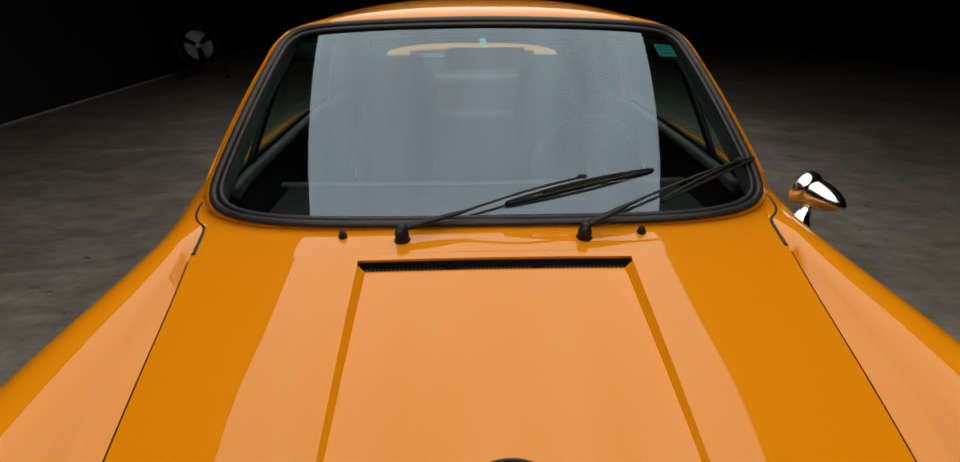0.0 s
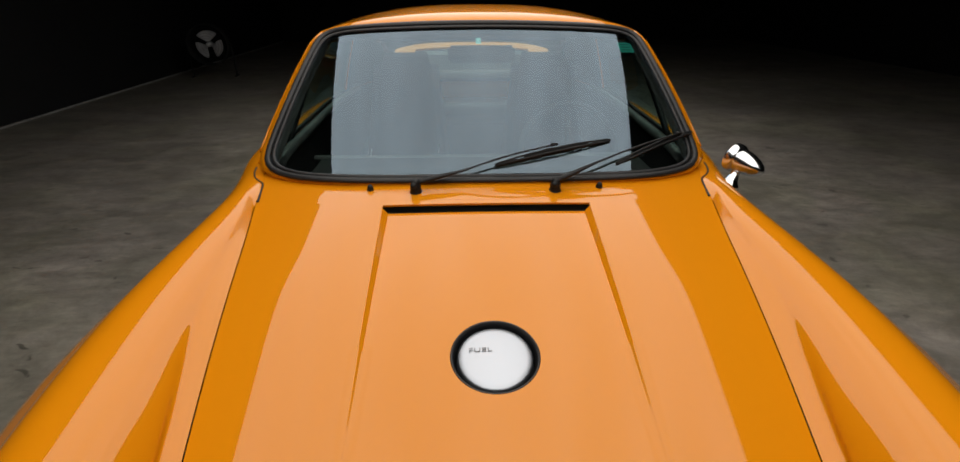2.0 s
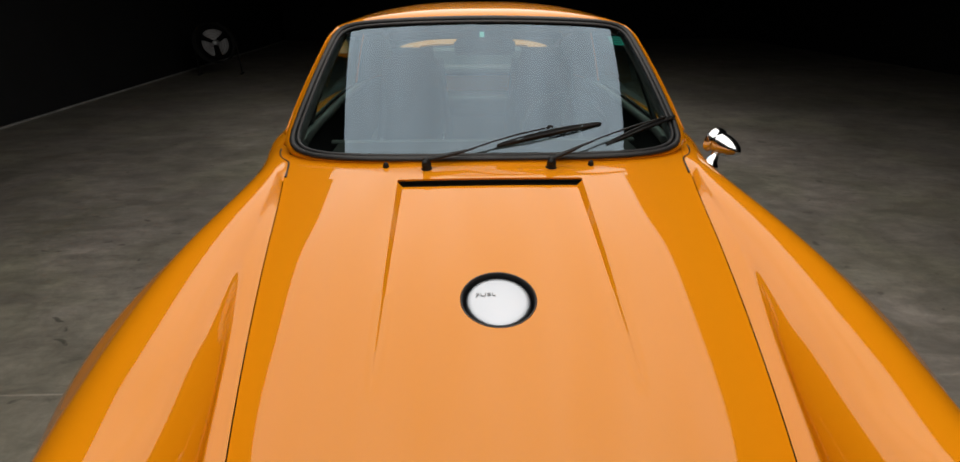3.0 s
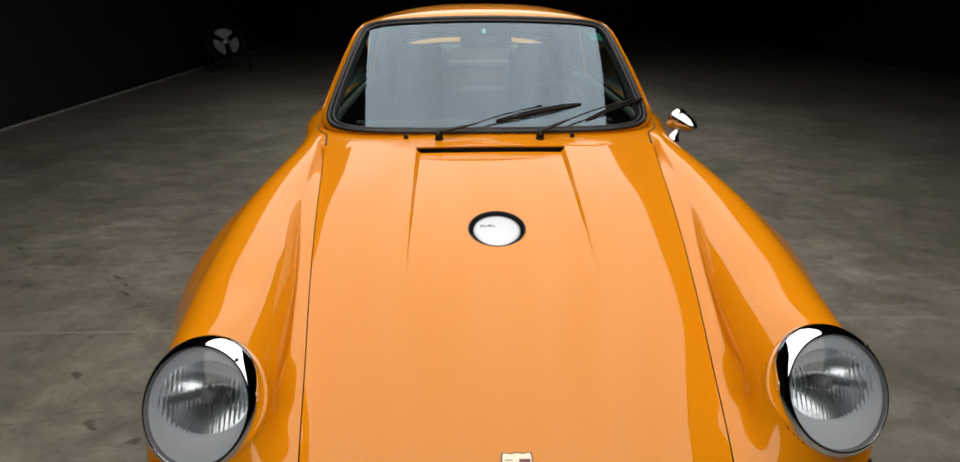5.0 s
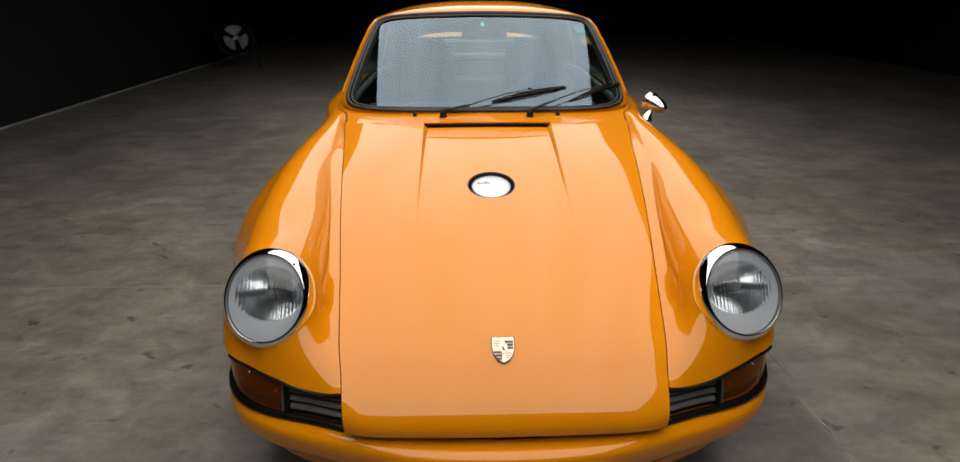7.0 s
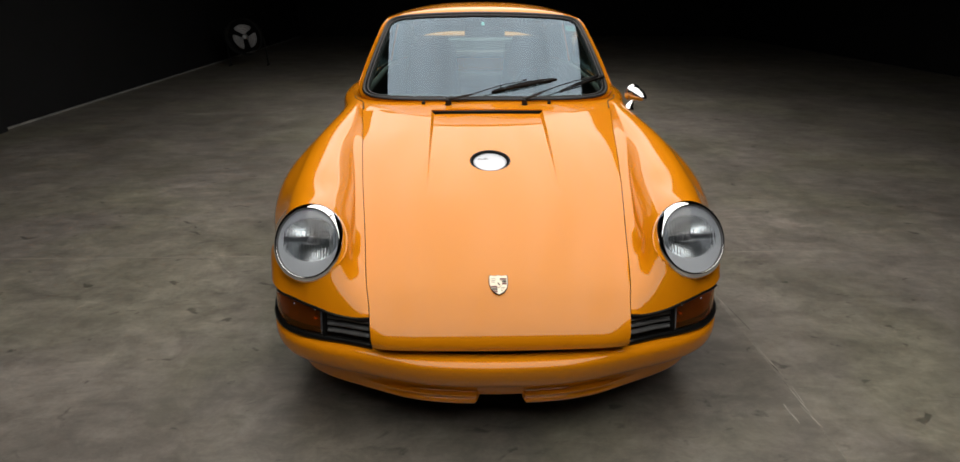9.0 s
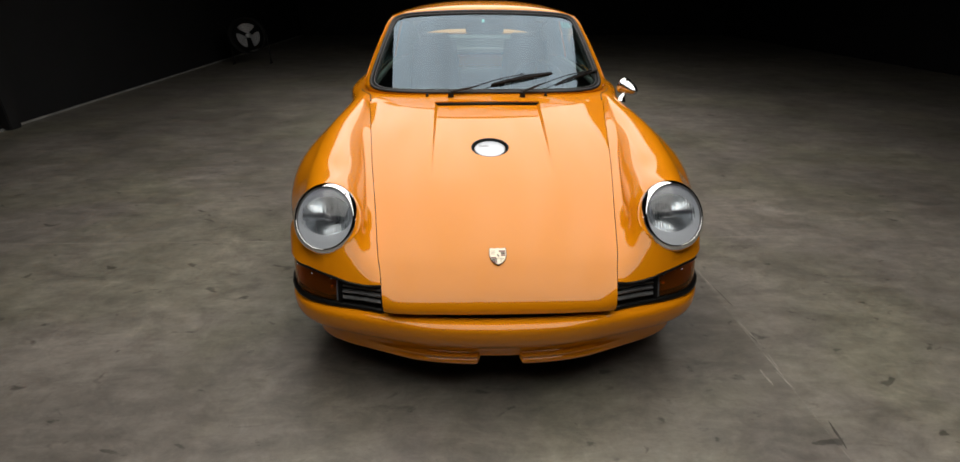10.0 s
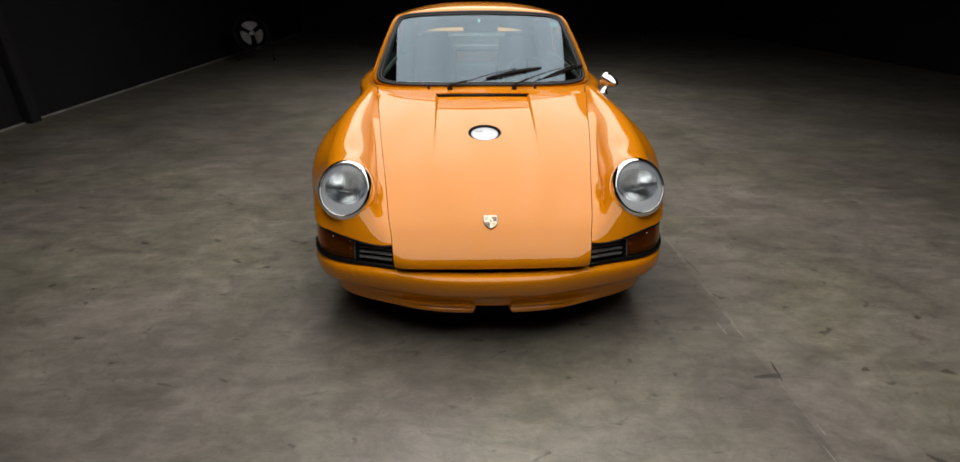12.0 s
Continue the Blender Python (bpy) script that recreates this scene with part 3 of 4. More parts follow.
ks = np.concatenate([np.linspace(0, 0.06, 8)[:-1], np.linspace(0.06, 0.13, 40), np.linspace(0.14, 1, 80)])
half = np.array([bumper_row(k) for k in ks])
P = np.concatenate([mirrored(half[::-1])[:-1], half])
notch_half = 0.067 + 0.020 * smooth(0.232 - (P[:-1, :-1, 2] + P[1:, 1:, 2]) / 2, 0, 0.03)
notch = (np.abs(P[:-1, :-1, 0] + P[1:, 1:, 0]) / 2 < notch_half) & ((P[:-1, :-1, 2] + P[1:, 1:, 2]) / 2 < 0.237)
of_car(sheet("front_bumper", P, PAINT, None, "orange front bumper with a notched lower lip", 0.005, skip=lambda i, j: notch[i, j]))
of_car(part("nose_panel", block(0, -0.445, 0.385, 0.80, 0.03, 0.10, 0.004), BLACK, None, "black panel behind the hood's front edge"))
of_car(part("bumper_backing", block(0, -0.36, 0.30, 0.9, 0.06, 0.20, 0.01), BLACK, None))

# ---- windscreen, roof and cabin ----
HEADER = lambda a: 0.0881 * a ** 2 - 0.0149 * a ** 4 + 0.0214 * a ** 6


def screen(a, b):
    """The windscreen's surface: a across, b from foot (-1) to head (1)."""
    a, b = np.asarray(a, float), np.asarray(b, float)
    k = (b + 1) / 2
    low = np.stack([0.678 * a, 0.961 - 0.007 * a ** 2 + 0.0706 * a ** 4 + 0.0262 * a ** 6, 0.886 + 0.002 * a ** 2], -1)
    top = np.stack([0.546 * a, 1.392 + HEADER(a), 1.288 - 0.0255 * a ** 2], -1)
    bulge = 0.0199 * (1 - b ** 2)
    return low * (1 - k[..., None]) + top * k[..., None] + bulge[..., None] * np.array([0, -0.6, 0.8])


def outline(n, power=12.0):
    """A rounded rectangle in the screen's own square."""
    w = np.linspace(0, 2 * math.pi, n, endpoint=False)
    c, s = np.cos(w), np.sin(w)
    r = (np.abs(c) ** power + np.abs(s) ** power) ** (-1 / power)
    return r * c, r * s


N = 160
oa, ob_ = outline(N)
P = np.array([screen(r * oa, r * ob_) for r in np.linspace(0.0004, 0.995, 40)])
windscreen = of_car(sheet("windscreen", P, GREY_GLASS, None, "tinted laminated windscreen", 0.0, closed=True))
windscreen.visible_shadow = False
ring = screen(oa, ob_)
of_car(part("windscreen_seal", tube(ring + np.array([0, -0.003, 0.004]), 0.0098, True, 12, 0.65, up=(0, -0.6, 0.8)), RUBBER, None, "black rubber windscreen seal"))
inner = screen(0.972 * oa, 0.948 * ob_ - 0.012) + np.array([0, -0.002, 0.003])
of_car(part("seal_lip", tube(inner, 0.0066, True, 8, 0.7, up=(0, -0.6, 0.8)), RUBBER, None))
out = screen(1.044 * oa, 1.035 * ob_)
back = out * np.array([1.0, 1, 1]) + np.array([0, 0.035, -0.03]) + np.stack([0.004 * np.sign(oa), 0 * oa, 0 * oa], -1)
of_car(sheet("windscreen_frame", np.array([screen(0.99 * oa, 0.99 * ob_) - np.array([0, 0, 0.006]), screen(1.012 * oa, 1.012 * ob_), out, back]), PAINT, None, "orange windscreen pillars", 0.0, closed=True))

ROOF = curve3([(1.396, 1.288), (1.412, 1.2998), (1.44, 1.3118), (1.50, 1.3225), (1.60, 1.3310), (1.74, 1.3365), (2.00, 1.3360), (2.36, 1.302), (2.68, 1.230)])
ROOF_HALF = natural([0, 0.3, 0.6, 1.0], [0.536, 0.590, 0.606, 0.560])


def roof_at(a, t):
    c, half = ROOF(t), ROOF_HALF(t)
    drop = 0.030 + 0.055 * smooth(t, 0, 0.35) + 0.022 * np.abs(a) ** 10 * (1 - smooth(t, 0.05, 0.25))
    return np.stack([a * half, c[0] + HEADER(a) * (1 - smooth(t, 0, 0.4)) + 0 * a, c[1] - drop * np.abs(a) ** 2.6], -1)


aa = np.linspace(-1, 1, 61)
P = np.array([roof_at(aa, t) for t in np.linspace(0, 1, 60)])
of_car(sheet("roof", P, PAINT, None, "orange roof panel", 0.006))
edge_line = P[:, -1]
EDGE_ROOF = lambda y: np.array([np.interp(y, edge_line[:, 1], edge_line[:, k]) for k in range(3)])


def pillar_sheet(y0, y1, r0, r1, n=24, m=16):
    rows = []
    for k in np.linspace(0, 1, n):
        y = y0 + (y1 - y0) * k
        b = BELT(y)
        lo, hi = np.array([b[0], y, b[1]]), EDGE_ROOF(r0 + (r1 - r0) * k)
        q = np.linspace(0, 1, m)[:, None]
        rows.append(lo * (1 - q) + hi * q + 0.02 * q * (1 - q) * np.array([1, 0, 0]))
    return np.array(rows)


both("side_window", pillar_sheet(1.12, 2.30, 1.56, 2.28), SIDE_GLASS, "", 0.0, inward=True)
both("rear_pillar", pillar_sheet(2.30, 3.05, 2.28, 2.68), PAINT, "", 0.005)
rail = [EDGE_ROOF(y) for y in np.linspace(1.452, 2.66, 40)]
lower = [screen(np.array(1.040), np.array(b)) + np.array([0, 0.014, -0.010]) for b in np.linspace(-0.9, 0.82, 8)]
upper = [EDGE_ROOF(y) - np.array([0.008, 0, 0.011]) for y in np.linspace(1.56, 2.66, 9)]
SIDE_FRAME = curve3(lower + upper)
for sgn in (1, -1):
    pts = [p * np.array([sgn, 1, 1]) for p in SIDE_FRAME(np.linspace(0, 1, 70))]
    of_car(part("pillar", tube(pts, [0.006, 0.007, 0.008, 0.009, 0.010, 0.011, 0.012] + [0.0135] * 21 + [0.0145] * 8 + [0.0155] * 34, False, 12, 0.9), PAINT, None, "orange windscreen pillar and roof rail"))
    pts = [p * np.array([sgn, 1, 1]) + np.array([sgn * 0.0125, 0.004, 0.001]) for p in SIDE_FRAME(np.linspace(0.03, 1, 60))]
    of_car(part("drip_rail", tube(pts, 0.0045, False, 8), PAINT, None))
    pts = [(sgn * BELT(y)[0], y, BELT(y)[1] + 0.004) for y in np.linspace(1.16, 2.9, 30)]
    of_car(part("window_seal", tube(pts, 0.009, False, 8), RUBBER, None))
    pts = [np.array([sgn, 1, 1]) * (pillar_sheet(1.36, 1.4, 1.56, 1.7, 2, 10)[0][k] - np.array([0.014, 0, 0.004])) for k in range(9)]
    of_car(part("quarter_window_post", tube(pts, 0.011, False, 8), RUBBER, None))

P = []
for k in np.linspace(0, 1, 24):
    a = np.linspace(-1, 1, 31)
    y = 2.70 + 0.42 * k
    half = 0.535 + (BELT(3.12)[0] - 0.02 - 0.535) * k
    z = 1.222 + (0.905 - 1.222) * k + 0.05 * k * (1 - k)
    P.append(np.stack([a * half, y - 0.03 * a ** 2 * (1 - k), z - 0.05 * a ** 2 * (1 - k) - 0.06 * a ** 2 * k], -1))
of_car(sheet("rear_window", np.array(P), SIDE_GLASS, None, "", 0.0, inward=True)).visible_shadow = False
P = []
TAIL = curve3([(3.125, 0.903), (3.25, 0.86), (3.40, 0.77), (3.50, 0.64), (3.54, 0.50), (3.53, 0.34)])
for k in np.linspace(0, 1, 30):
    c = TAIL(k)
    a = np.linspace(-1, 1, 31)
    half = np.interp(k, [0, 0.6, 1], [BELT(3.1)[0] + 0.01, 0.50, 0.62])
    P.append(np.stack([a * half, c[0] - 0.10 * a ** 2 * smooth(k, 0, 0.6), c[1] - 0.06 * a ** 2 * (1 - k)], -1))
of_car(sheet("engine_lid", np.array(P), PAINT, None, "", 0.005))
TAIL_LIP = []
for k in np.linspace(0, 1, 18):
    a = np.linspace(-1, 1, 31)
    TAIL_LIP.append(np.stack([a * (0.57 - 0.01 * k), 3.22 + 0.34 * k - 0.05 * a ** 2, 0.858 + 0.185 * k ** 1.5 - 0.045 * np.abs(a) ** 4], -1))
TAIL_LIP = np.array(TAIL_LIP)
of_car(sheet("ducktail_spoiler", TAIL_LIP, PAINT, None, "orange ducktail spoiler with a wide grille opening", 0.012, skip=lambda i, j: i < 15 and 4 <= j < 26))
of_car(sheet("lid_grille", TAIL_LIP[:16, 3:28] - np.array([0, 0, 0.006]), BLACK, None, "black engine lid grille", 0.004))
# the spoiler's tail face falls from the lip to the rear panel
a = np.linspace(-1, 1, 31)
lip_end = TAIL_LIP[-1]
foot_end = np.stack([0.58 * a, 3.50 - 0.10 * a ** 2, 0.70 - 0.05 * a ** 2], -1)
of_car(sheet("ducktail_face", np.array([lip_end * (1 - k) + foot_end * k for k in np.linspace(0, 1, 8)]), PAINT, None, "", 0.006))
LID_GREY = material("lid_grey", (0.30, 0.31, 0.32), 0.5)
for k in (0.71, 0.76):
    of_car(part("lid_grille_slat", block(0, 3.22 + 0.34 * k, 0.868 + 0.185 * k ** 1.5, 0.72 - 0.1 * abs(k - 0.7), 0.014, 0.007, 0.002, 1), LID_GREY, None, "", False))

VINYL = noisy(material("grey_vinyl", (0.1, 0.1, 0.1), 0.45), (0.07, 0.072, 0.072), (0.13, 0.132, 0.132), 14, bump=0.0003)
DASH = noisy(material("dash_vinyl", (0.04, 0.04, 0.04), 0.45), (0.03, 0.031, 0.031), (0.055, 0.056, 0.056), 14, bump=0.0003)

# underbody and dark inside
of_car(part("underbody", block(0, 1.45, 0.26, 1.34, 3.5, 0.10, 0.03), BLACK, None))
of_car(part("bulkhead", block(0, 0.93, 0.57, 1.2, 0.03, 0.52, 0.01), BLACK, None))
of_car(part("luggage_well", block(0, 0.28, 0.38, 0.74, 1.1, 0.20, 0.02), BLACK, None))
of_car(part("dashboard", block(0, 1.22, 0.777, 1.24, 0.34, 0.13, 0.05, 4), DASH, None, "black padded dashboard"))
# the highlight on the dash's rear edge, made as a roll in paler vinyl
of_car(part("dash_edge_highlight", tube([(x, 1.375 + 0.02 * x * x, 0.832) for x in np.linspace(-0.61, 0.61, 16)], 0.013, False, 10, 0.7), VINYL, None, "paler grey roll painting the highlight on the dashboard's edge"))
of_car(part("parcel_shelf", block(0, 2.86, 0.913, 0.96, 0.26, 0.04, 0.012, 2), LEATHER, None))
of_car(part("rear_bench", block(0, 2.62, 0.58, 1.06, 0.5, 0.42, 0.08, 4), LEATHER, None))


lining = np.array([roof_at(aa, t) for t in np.linspace(0.03, 0.97, 30)]) * np.array([0.985, 1, 1]) - np.array([0, 0, 0.016])
of_car(sheet("roof_lining", lining, LEATHER, None, "dark roof lining", 0.0))
P = []
for y in np.linspace(1.08, 3.0, 40):
    b = BELT(y)
    P.append([(b[0] - 0.02 - 0.02 * k, y, b[1] - 0.003 - 0.55 * k) for k in np.linspace(0, 1, 8)])
P = np.array(P)
both("door_trim", P, LEATHER, "black door trim", 0.0)
for sgn in (1, -1):
    pts = [(sgn * (BELT(y)[0] - 0.035), y, BELT(y)[1] - 0.004) for y in np.linspace(1.16, 2.4, 30)]
    of_car(part("door_sill", tube(pts, 0.020, False, 10, 0.8), VINYL, None, "grey vinyl door sill"))

for sgn in (1, -1):
    of_car(part("rail_trim", tube([(sgn * (p[0] - 0.022), p[1], p[2] - 0.012) for p in rail[4:]], 0.016, False, 10), LEATHER, None))
q = pillar_sheet(2.25, 3.04, 2.22, 2.675) * np.array([0.965, 1, 1])
both("pillar_trim", q, LEATHER, "", 0.0)


def seat(x):
    b = block(x, 1.98, 0.42, 0.46, 0.50, 0.16, 0.06, 4)
    of_car(part("seat_cushion", b, LEATHER, None))
    bm = block(0, 0, 0.33, 0.46, 0.13, 0.66, 0.06, 4)
    for v in bm.verts:
        k = max(0, v.co.z - 0.40) / 0.26
        v.co.x *= 1 - 0.35 * k
    bmesh.ops.transform(bm, matrix=pose(x, 2.20, 0.46, -14), verts=bm.verts)
    of_car(part("seat_backrest", bm, LEATHER, None, "black bucket seat back"))


seat(-0.36), seat(0.36)
bm = tube([(0.19 * math.cos(k), 0.19 * math.sin(k), 0) for k in np.linspace(0, 2 * math.pi, 40, endpoint=False)], 0.014, True, 10)
for k in (90, 210, 330):
    s = tube([(0, 0, -0.02), (0.18 * math.cos(radians(k)), 0.18 * math.sin(radians(k)), 0)], 0.012, False, 8)
    me = bpy.data.meshes.new("tmp")
    s.to_mesh(me), s.free()
    bm.from_mesh(me)
    bpy.data.meshes.remove(me)
bmesh.ops.transform(bm, matrix=pose(0.36, 1.55, 0.80, 66), verts=bm.verts)
of_car(part("steering_wheel", bm, LEATHER, None, "black three-spoke steering wheel"))
bm = block(0, 0, 0, 0.235, 0.030, 0.058, 0.010, 3)
bmesh.ops.transform(bm, matrix=pose(0.005, 1.44, 1.186, -8), verts=bm.verts)
of_car(part("interior_mirror", bm, PLASTIC, None))

for sgn in (1, -1):
    pts = [screen(np.array(sgn * 0.985), np.array(b)) + np.array([0, 0.030, -0.022]) for b in np.linspace(-0.95, 0.97, 20)]
    of_car(part("pillar_trim", tube(pts, 0.017, False, 10, 0.7), VINYL, None))
pts = [screen(np.array(a), np.array(0.985)) + np.array([0, 0.030, -0.022]) for a in np.linspace(-0.97, 0.97, 30)]
of_car(part("header_trim", tube(pts, 0.018, False, 10), LEATHER, None))

# ---- headlamps ----
def headlamp(sgn):
    m = pose(sgn * LAMP_AT.x + 0.008, LAMP_AT.y, LAMP_AT.z) @ pose(0, 0, 0, 90 - LAMP_LEAN, 0, sgn * 2)
    lamp = empty("headlamp", m)
    lamp.parent, lamp.matrix_parent_inverse = car, UNDO
    lamp["label"] = "round headlamp with a chrome trim ring"
    SY = LAMP_H / LAMP_W
    ringp = [(0.080, -0.090), (0.096, -0.066), (0.107, -0.044), (0.1150, -0.030), (0.1174, -0.024), (0.1176, -0.012), (0.1145, 0.005), (0.1085, 0.016), (0.1025, 0.0225), (0.0990, 0.024), (0.0975, 0.021), (0.0975, -0.01)]
    part("trim_ring", lathe(ringp, 80, 1, SY), CHROME, lamp, "chrome trim ring")
    part("lens_gasket", lathe([(0.0992, 0.0235), (0.0982, 0.0244), (0.0970, 0.022), (0.0967, 0.010)], 72, 1, SY), DULL, lamp)
    dome = [(0.0972, 0.016), (0.086, 0.025), (0.068, 0.034), (0.045, 0.040), (0.02, 0.043), (0, 0.0435)]
    lens = part("lens", lathe(dome, 72, 1, SY), LENS, lamp, "clear domed glass lens")
    lens.visible_shadow = False
    # a pale body with a wide opening for the reflector
    CX, CY, CZ = 0.091, 0.070, 0.011
    bm, loops = bmesh.new(), []
    for rx, ry, sh, z in ((0.0972, 0.0972 * SY, 0, 0.014), (0.0945, 0.092 * SY, 0, 0.008), (CX + 0.002, CY + 0.002, CZ, 0.004), (CX, CY, CZ, -0.006), (CX, CY, CZ, -0.030)):
        loops.append([bm.verts.new((rx * math.cos(q), ry * math.sin(q) + sh, z)) for q in np.linspace(0, 2 * math.pi, 72, endpoint=False)])
    for A, B in zip(loops, loops[1:]):
        for q in range(72):
            bm.faces.new((A[q], A[(q + 1) % 72], B[(q + 1) % 72], B[q]))
    bmesh.ops.recalc_face_normals(bm, faces=bm.faces)
    part("inner_rim", bm, RIM_GREY, lamp, "pale grey inner body")
    bowl = [(CX * k, -0.084 + 0.080 * k * k) for k in np.linspace(1, 0, 17)]
    part("reflector", lathe(bowl, 64, 1, CY / CX), SILVER, lamp, "bright reflector bowl").matrix_basis = pose(0, CZ, -0.012, 4, sgn * 3)
    part("bulb_shield", lathe([(0.011, -0.080), (0.011, -0.038), (0.013, -0.036), (0.013, -0.018), (0.010, -0.014), (0, -0.013)], 20), DULL, lamp, "dull bulb shield").matrix_basis = pose(0, CZ, 0)
    # moulded glass flutes, in fields of different pitch
    n, rows, bm = 200, 27, bmesh.new()
    front = {}
    for i in range(n + 1):
        for j in range(rows):
            x = 0.998 * CX * (2 * i / n - 1)
            y = CZ + (CY + 0.0005) * math.sqrt(1 - (x / CX) ** 2) * (2 * j / (rows - 1) - 1)
            field = abs(x) < 0.030 and abs(y - CZ - 0.018) < 0.019
            pitch = 0.0092 if abs(x) > 0.034 else (0.0130 if field else 0.0080)
            rib = abs(math.sin(math.pi * x / pitch)) * (0.0011 if field else 0.0026)
            front[i, j] = bm.verts.new((x, y, 0.006 + rib + (0.0014 if field else 0)))
    for (i, j), v in front.items():
        if (i + 1, j) in front and (i, j + 1) in front and (i + 1, j + 1) in front:
            bm.faces.new((v, front[i + 1, j], front[i + 1, j + 1], front[i, j + 1]))
    fl = part("lens_flutes", bm, FLUTED, lamp, "fluted glass")
    fl.visible_shadow = False
    part("trim_screw", lathe([(0, 0.004), (0.003, 0.0035), (0.004, 0)], 12), RUBBER, lamp).matrix_basis = pose(0.0705, 0.0765 * SY, 0.0205)
    return lamp


# ---- small parts at the front ----
def on_hood(x, y, lift=0.0):
    """A frame that lies on the hood at x, y: z is the outward normal."""
    t = float(T_OF_Y(y))
    a = x / float(HOOD_HALF(t))
    p = hood_at(np.array(a), np.array(t))
    u = hood_at(np.array(a), np.array(t + 0.004)) - hood_at(np.array(a), np.array(t - 0.004))
    v = Vector(u).normalized()
    w = Vector((1, 0, 0))
    n = w.cross(v).normalized()
    m = Matrix((w, v, n)).transposed().to_4x4()
    return Matrix.Translation(Vector(p) + n * lift) @ m



def thin_flutes():
    """Moulded glass as one skin: it bends what lies behind a little and glints on its ribs."""
    m = material("fluted_glass", (0.97, 0.98, 0.99), 0.01, transmit=1.0, ior=1.38)
    return m


LENS = thin_glass("lens_glass", (0.95, 0.97, 0.98), 1.5)
FLUTED = thin_flutes()
RIM_GREY = material("grey_rim", (0.80, 0.82, 0.87), 0.42, 0.0)
headlamp(1), headlamp(-1)


def child(ob, m=None):
    ob.parent = car
    ob.matrix_parent_inverse = UNDO
    if m is not None:
        ob.matrix_basis = m
    return ob


# fuel filler in the middle of the hood
fm = on_hood(WELL_X, WELL_Y, -0.0066)
cap = child(part("fuel_cap", lathe([(0, 0.0010), (0.02, 0.0006), (0.04, -0.0006), (0.06, -0.0030), (0.070, -0.0046), (0.0738, -0.0072), (0.0744, -0.018), (0.0744, -0.035)], 72), CAP_METAL, None, "bright aluminium fuel cap"), fm)
part("cap_ring", lathe([(0.0875, -0.004), (0.0875, 0.0008), (0.0868, 0.0022), (0.0850, 0.0028), (0.0830, 0.0020), (0.0815, -0.004), (0.0808, -0.020), (0.0808, -0.034), (0.060, -0.034)], 72), RUBBER, cap, "black rubber collar")


def lettering(name, words, size, mat, parent, m, thick=0.0004):
    cu = bpy.data.curves.new(name, "FONT")
    cu.body, cu.size, cu.extrude, cu.space_character = words, size, thick, 1.05
    tmp = bpy.data.objects.new(name, cu)
    scene.collection.objects.link(tmp)
    me = bpy.data.meshes.new_from_object(tmp.evaluated_get(bpy.context.evaluated_depsgraph_get()))
    bpy.data.objects.remove(tmp)
    me.materials.clear()
    me.materials.append(mat)
    ob = new(name, me)
    ob.parent, ob.matrix_basis = parent, m
    return ob


ENGRAVED = material("engraved_grey", (0.24, 0.24, 0.25), 0.5)
lettering("cap_lettering", "FUEL", 0.0160, ENGRAVED, cap, pose(-0.052, 0.010, 0.0003, 0, -2.0, 0) @ Matrix.Diagonal((1.30, 0.85, 1, 1)))

# badge
sh = [(-0.5, 0.42), (-0.46, 0.5), (-0.2, 0.47), (0, 0.5), (0.2, 0.47), (0.46, 0.5), (0.5, 0.42), (0.5, 0.05), (0.42, -0.2), (0.25, -0.4), (0, -0.52), (-0.25, -0.4), (-0.42, -0.2), (-0.5, 0.05)]


def plate(pts, z0, z1):
    bm = bmesh.new()
    vs = [bm.verts.new((x, y, z1)) for x, y in pts]
    f = bm.faces.new(vs)
    r = bmesh.ops.extrude_face_region(bm, geom=[f])
    for v in r["geom"]:
        if isinstance(v, bmesh.types.BMVert):
            v.co.z = z0
    bmesh.ops.recalc_face_normals(bm, faces=bm.faces)
    return bm


bmx = on_hood(-0.003, -0.354, 0.001) @ Matrix.Diagonal((1.08, 1.04, 1, 1))
badge = child(part("hood_badge", plate([(x * 0.057, y * 0.073) for x, y in sh], 0, 0.0034), DARK_ENAMEL, None, "small gold shield badge with a dark rim", shade=False), bmx)
part("badge_face", plate([(x * 0.053, y * 0.069) for x, y in sh], 0.002, 0.0044), GOLD, badge, "pale gold enamel face", False)


def bar(x0, x1, y0, y1, mat, name, z=0.0055):
    part(name, plate([(x0, y0), (x1, y0), (x1, y1), (x0, y1)], 0.003, z), mat, badge, "", False)


for k in range(3):
    bar(0.004, 0.024, 0.0112 - 0.0085 * k + 0.006, 0.0172 - 0.0085 * k + 0.006, RED if k != 1 else DARK_ENAMEL, "badge_stripe")
    bar(-0.023 + 0.003 * k, -0.004, -0.0115 - 0.0085 * k, -0.0058 - 0.0085 * k, RED if k != 1 else DARK_ENAMEL, "badge_stripe")
    bar(-0.022, -0.008, 0.008 + 0.0065 * k, 0.0095 + 0.0065 * k, DARK_ENAMEL, "badge_line", 0.0048)
    bar(0.006, 0.019 - 0.003 * k, -0.012 - 0.006 * k, -0.0105 - 0.006 * k, DARK_ENAMEL, "badge_line", 0.0048)
part("badge_centre", plate([(x * 0.020, y * 0.025 + 0.001) for x, y in sh], 0.003, 0.0065), GOLD, badge, "", False)
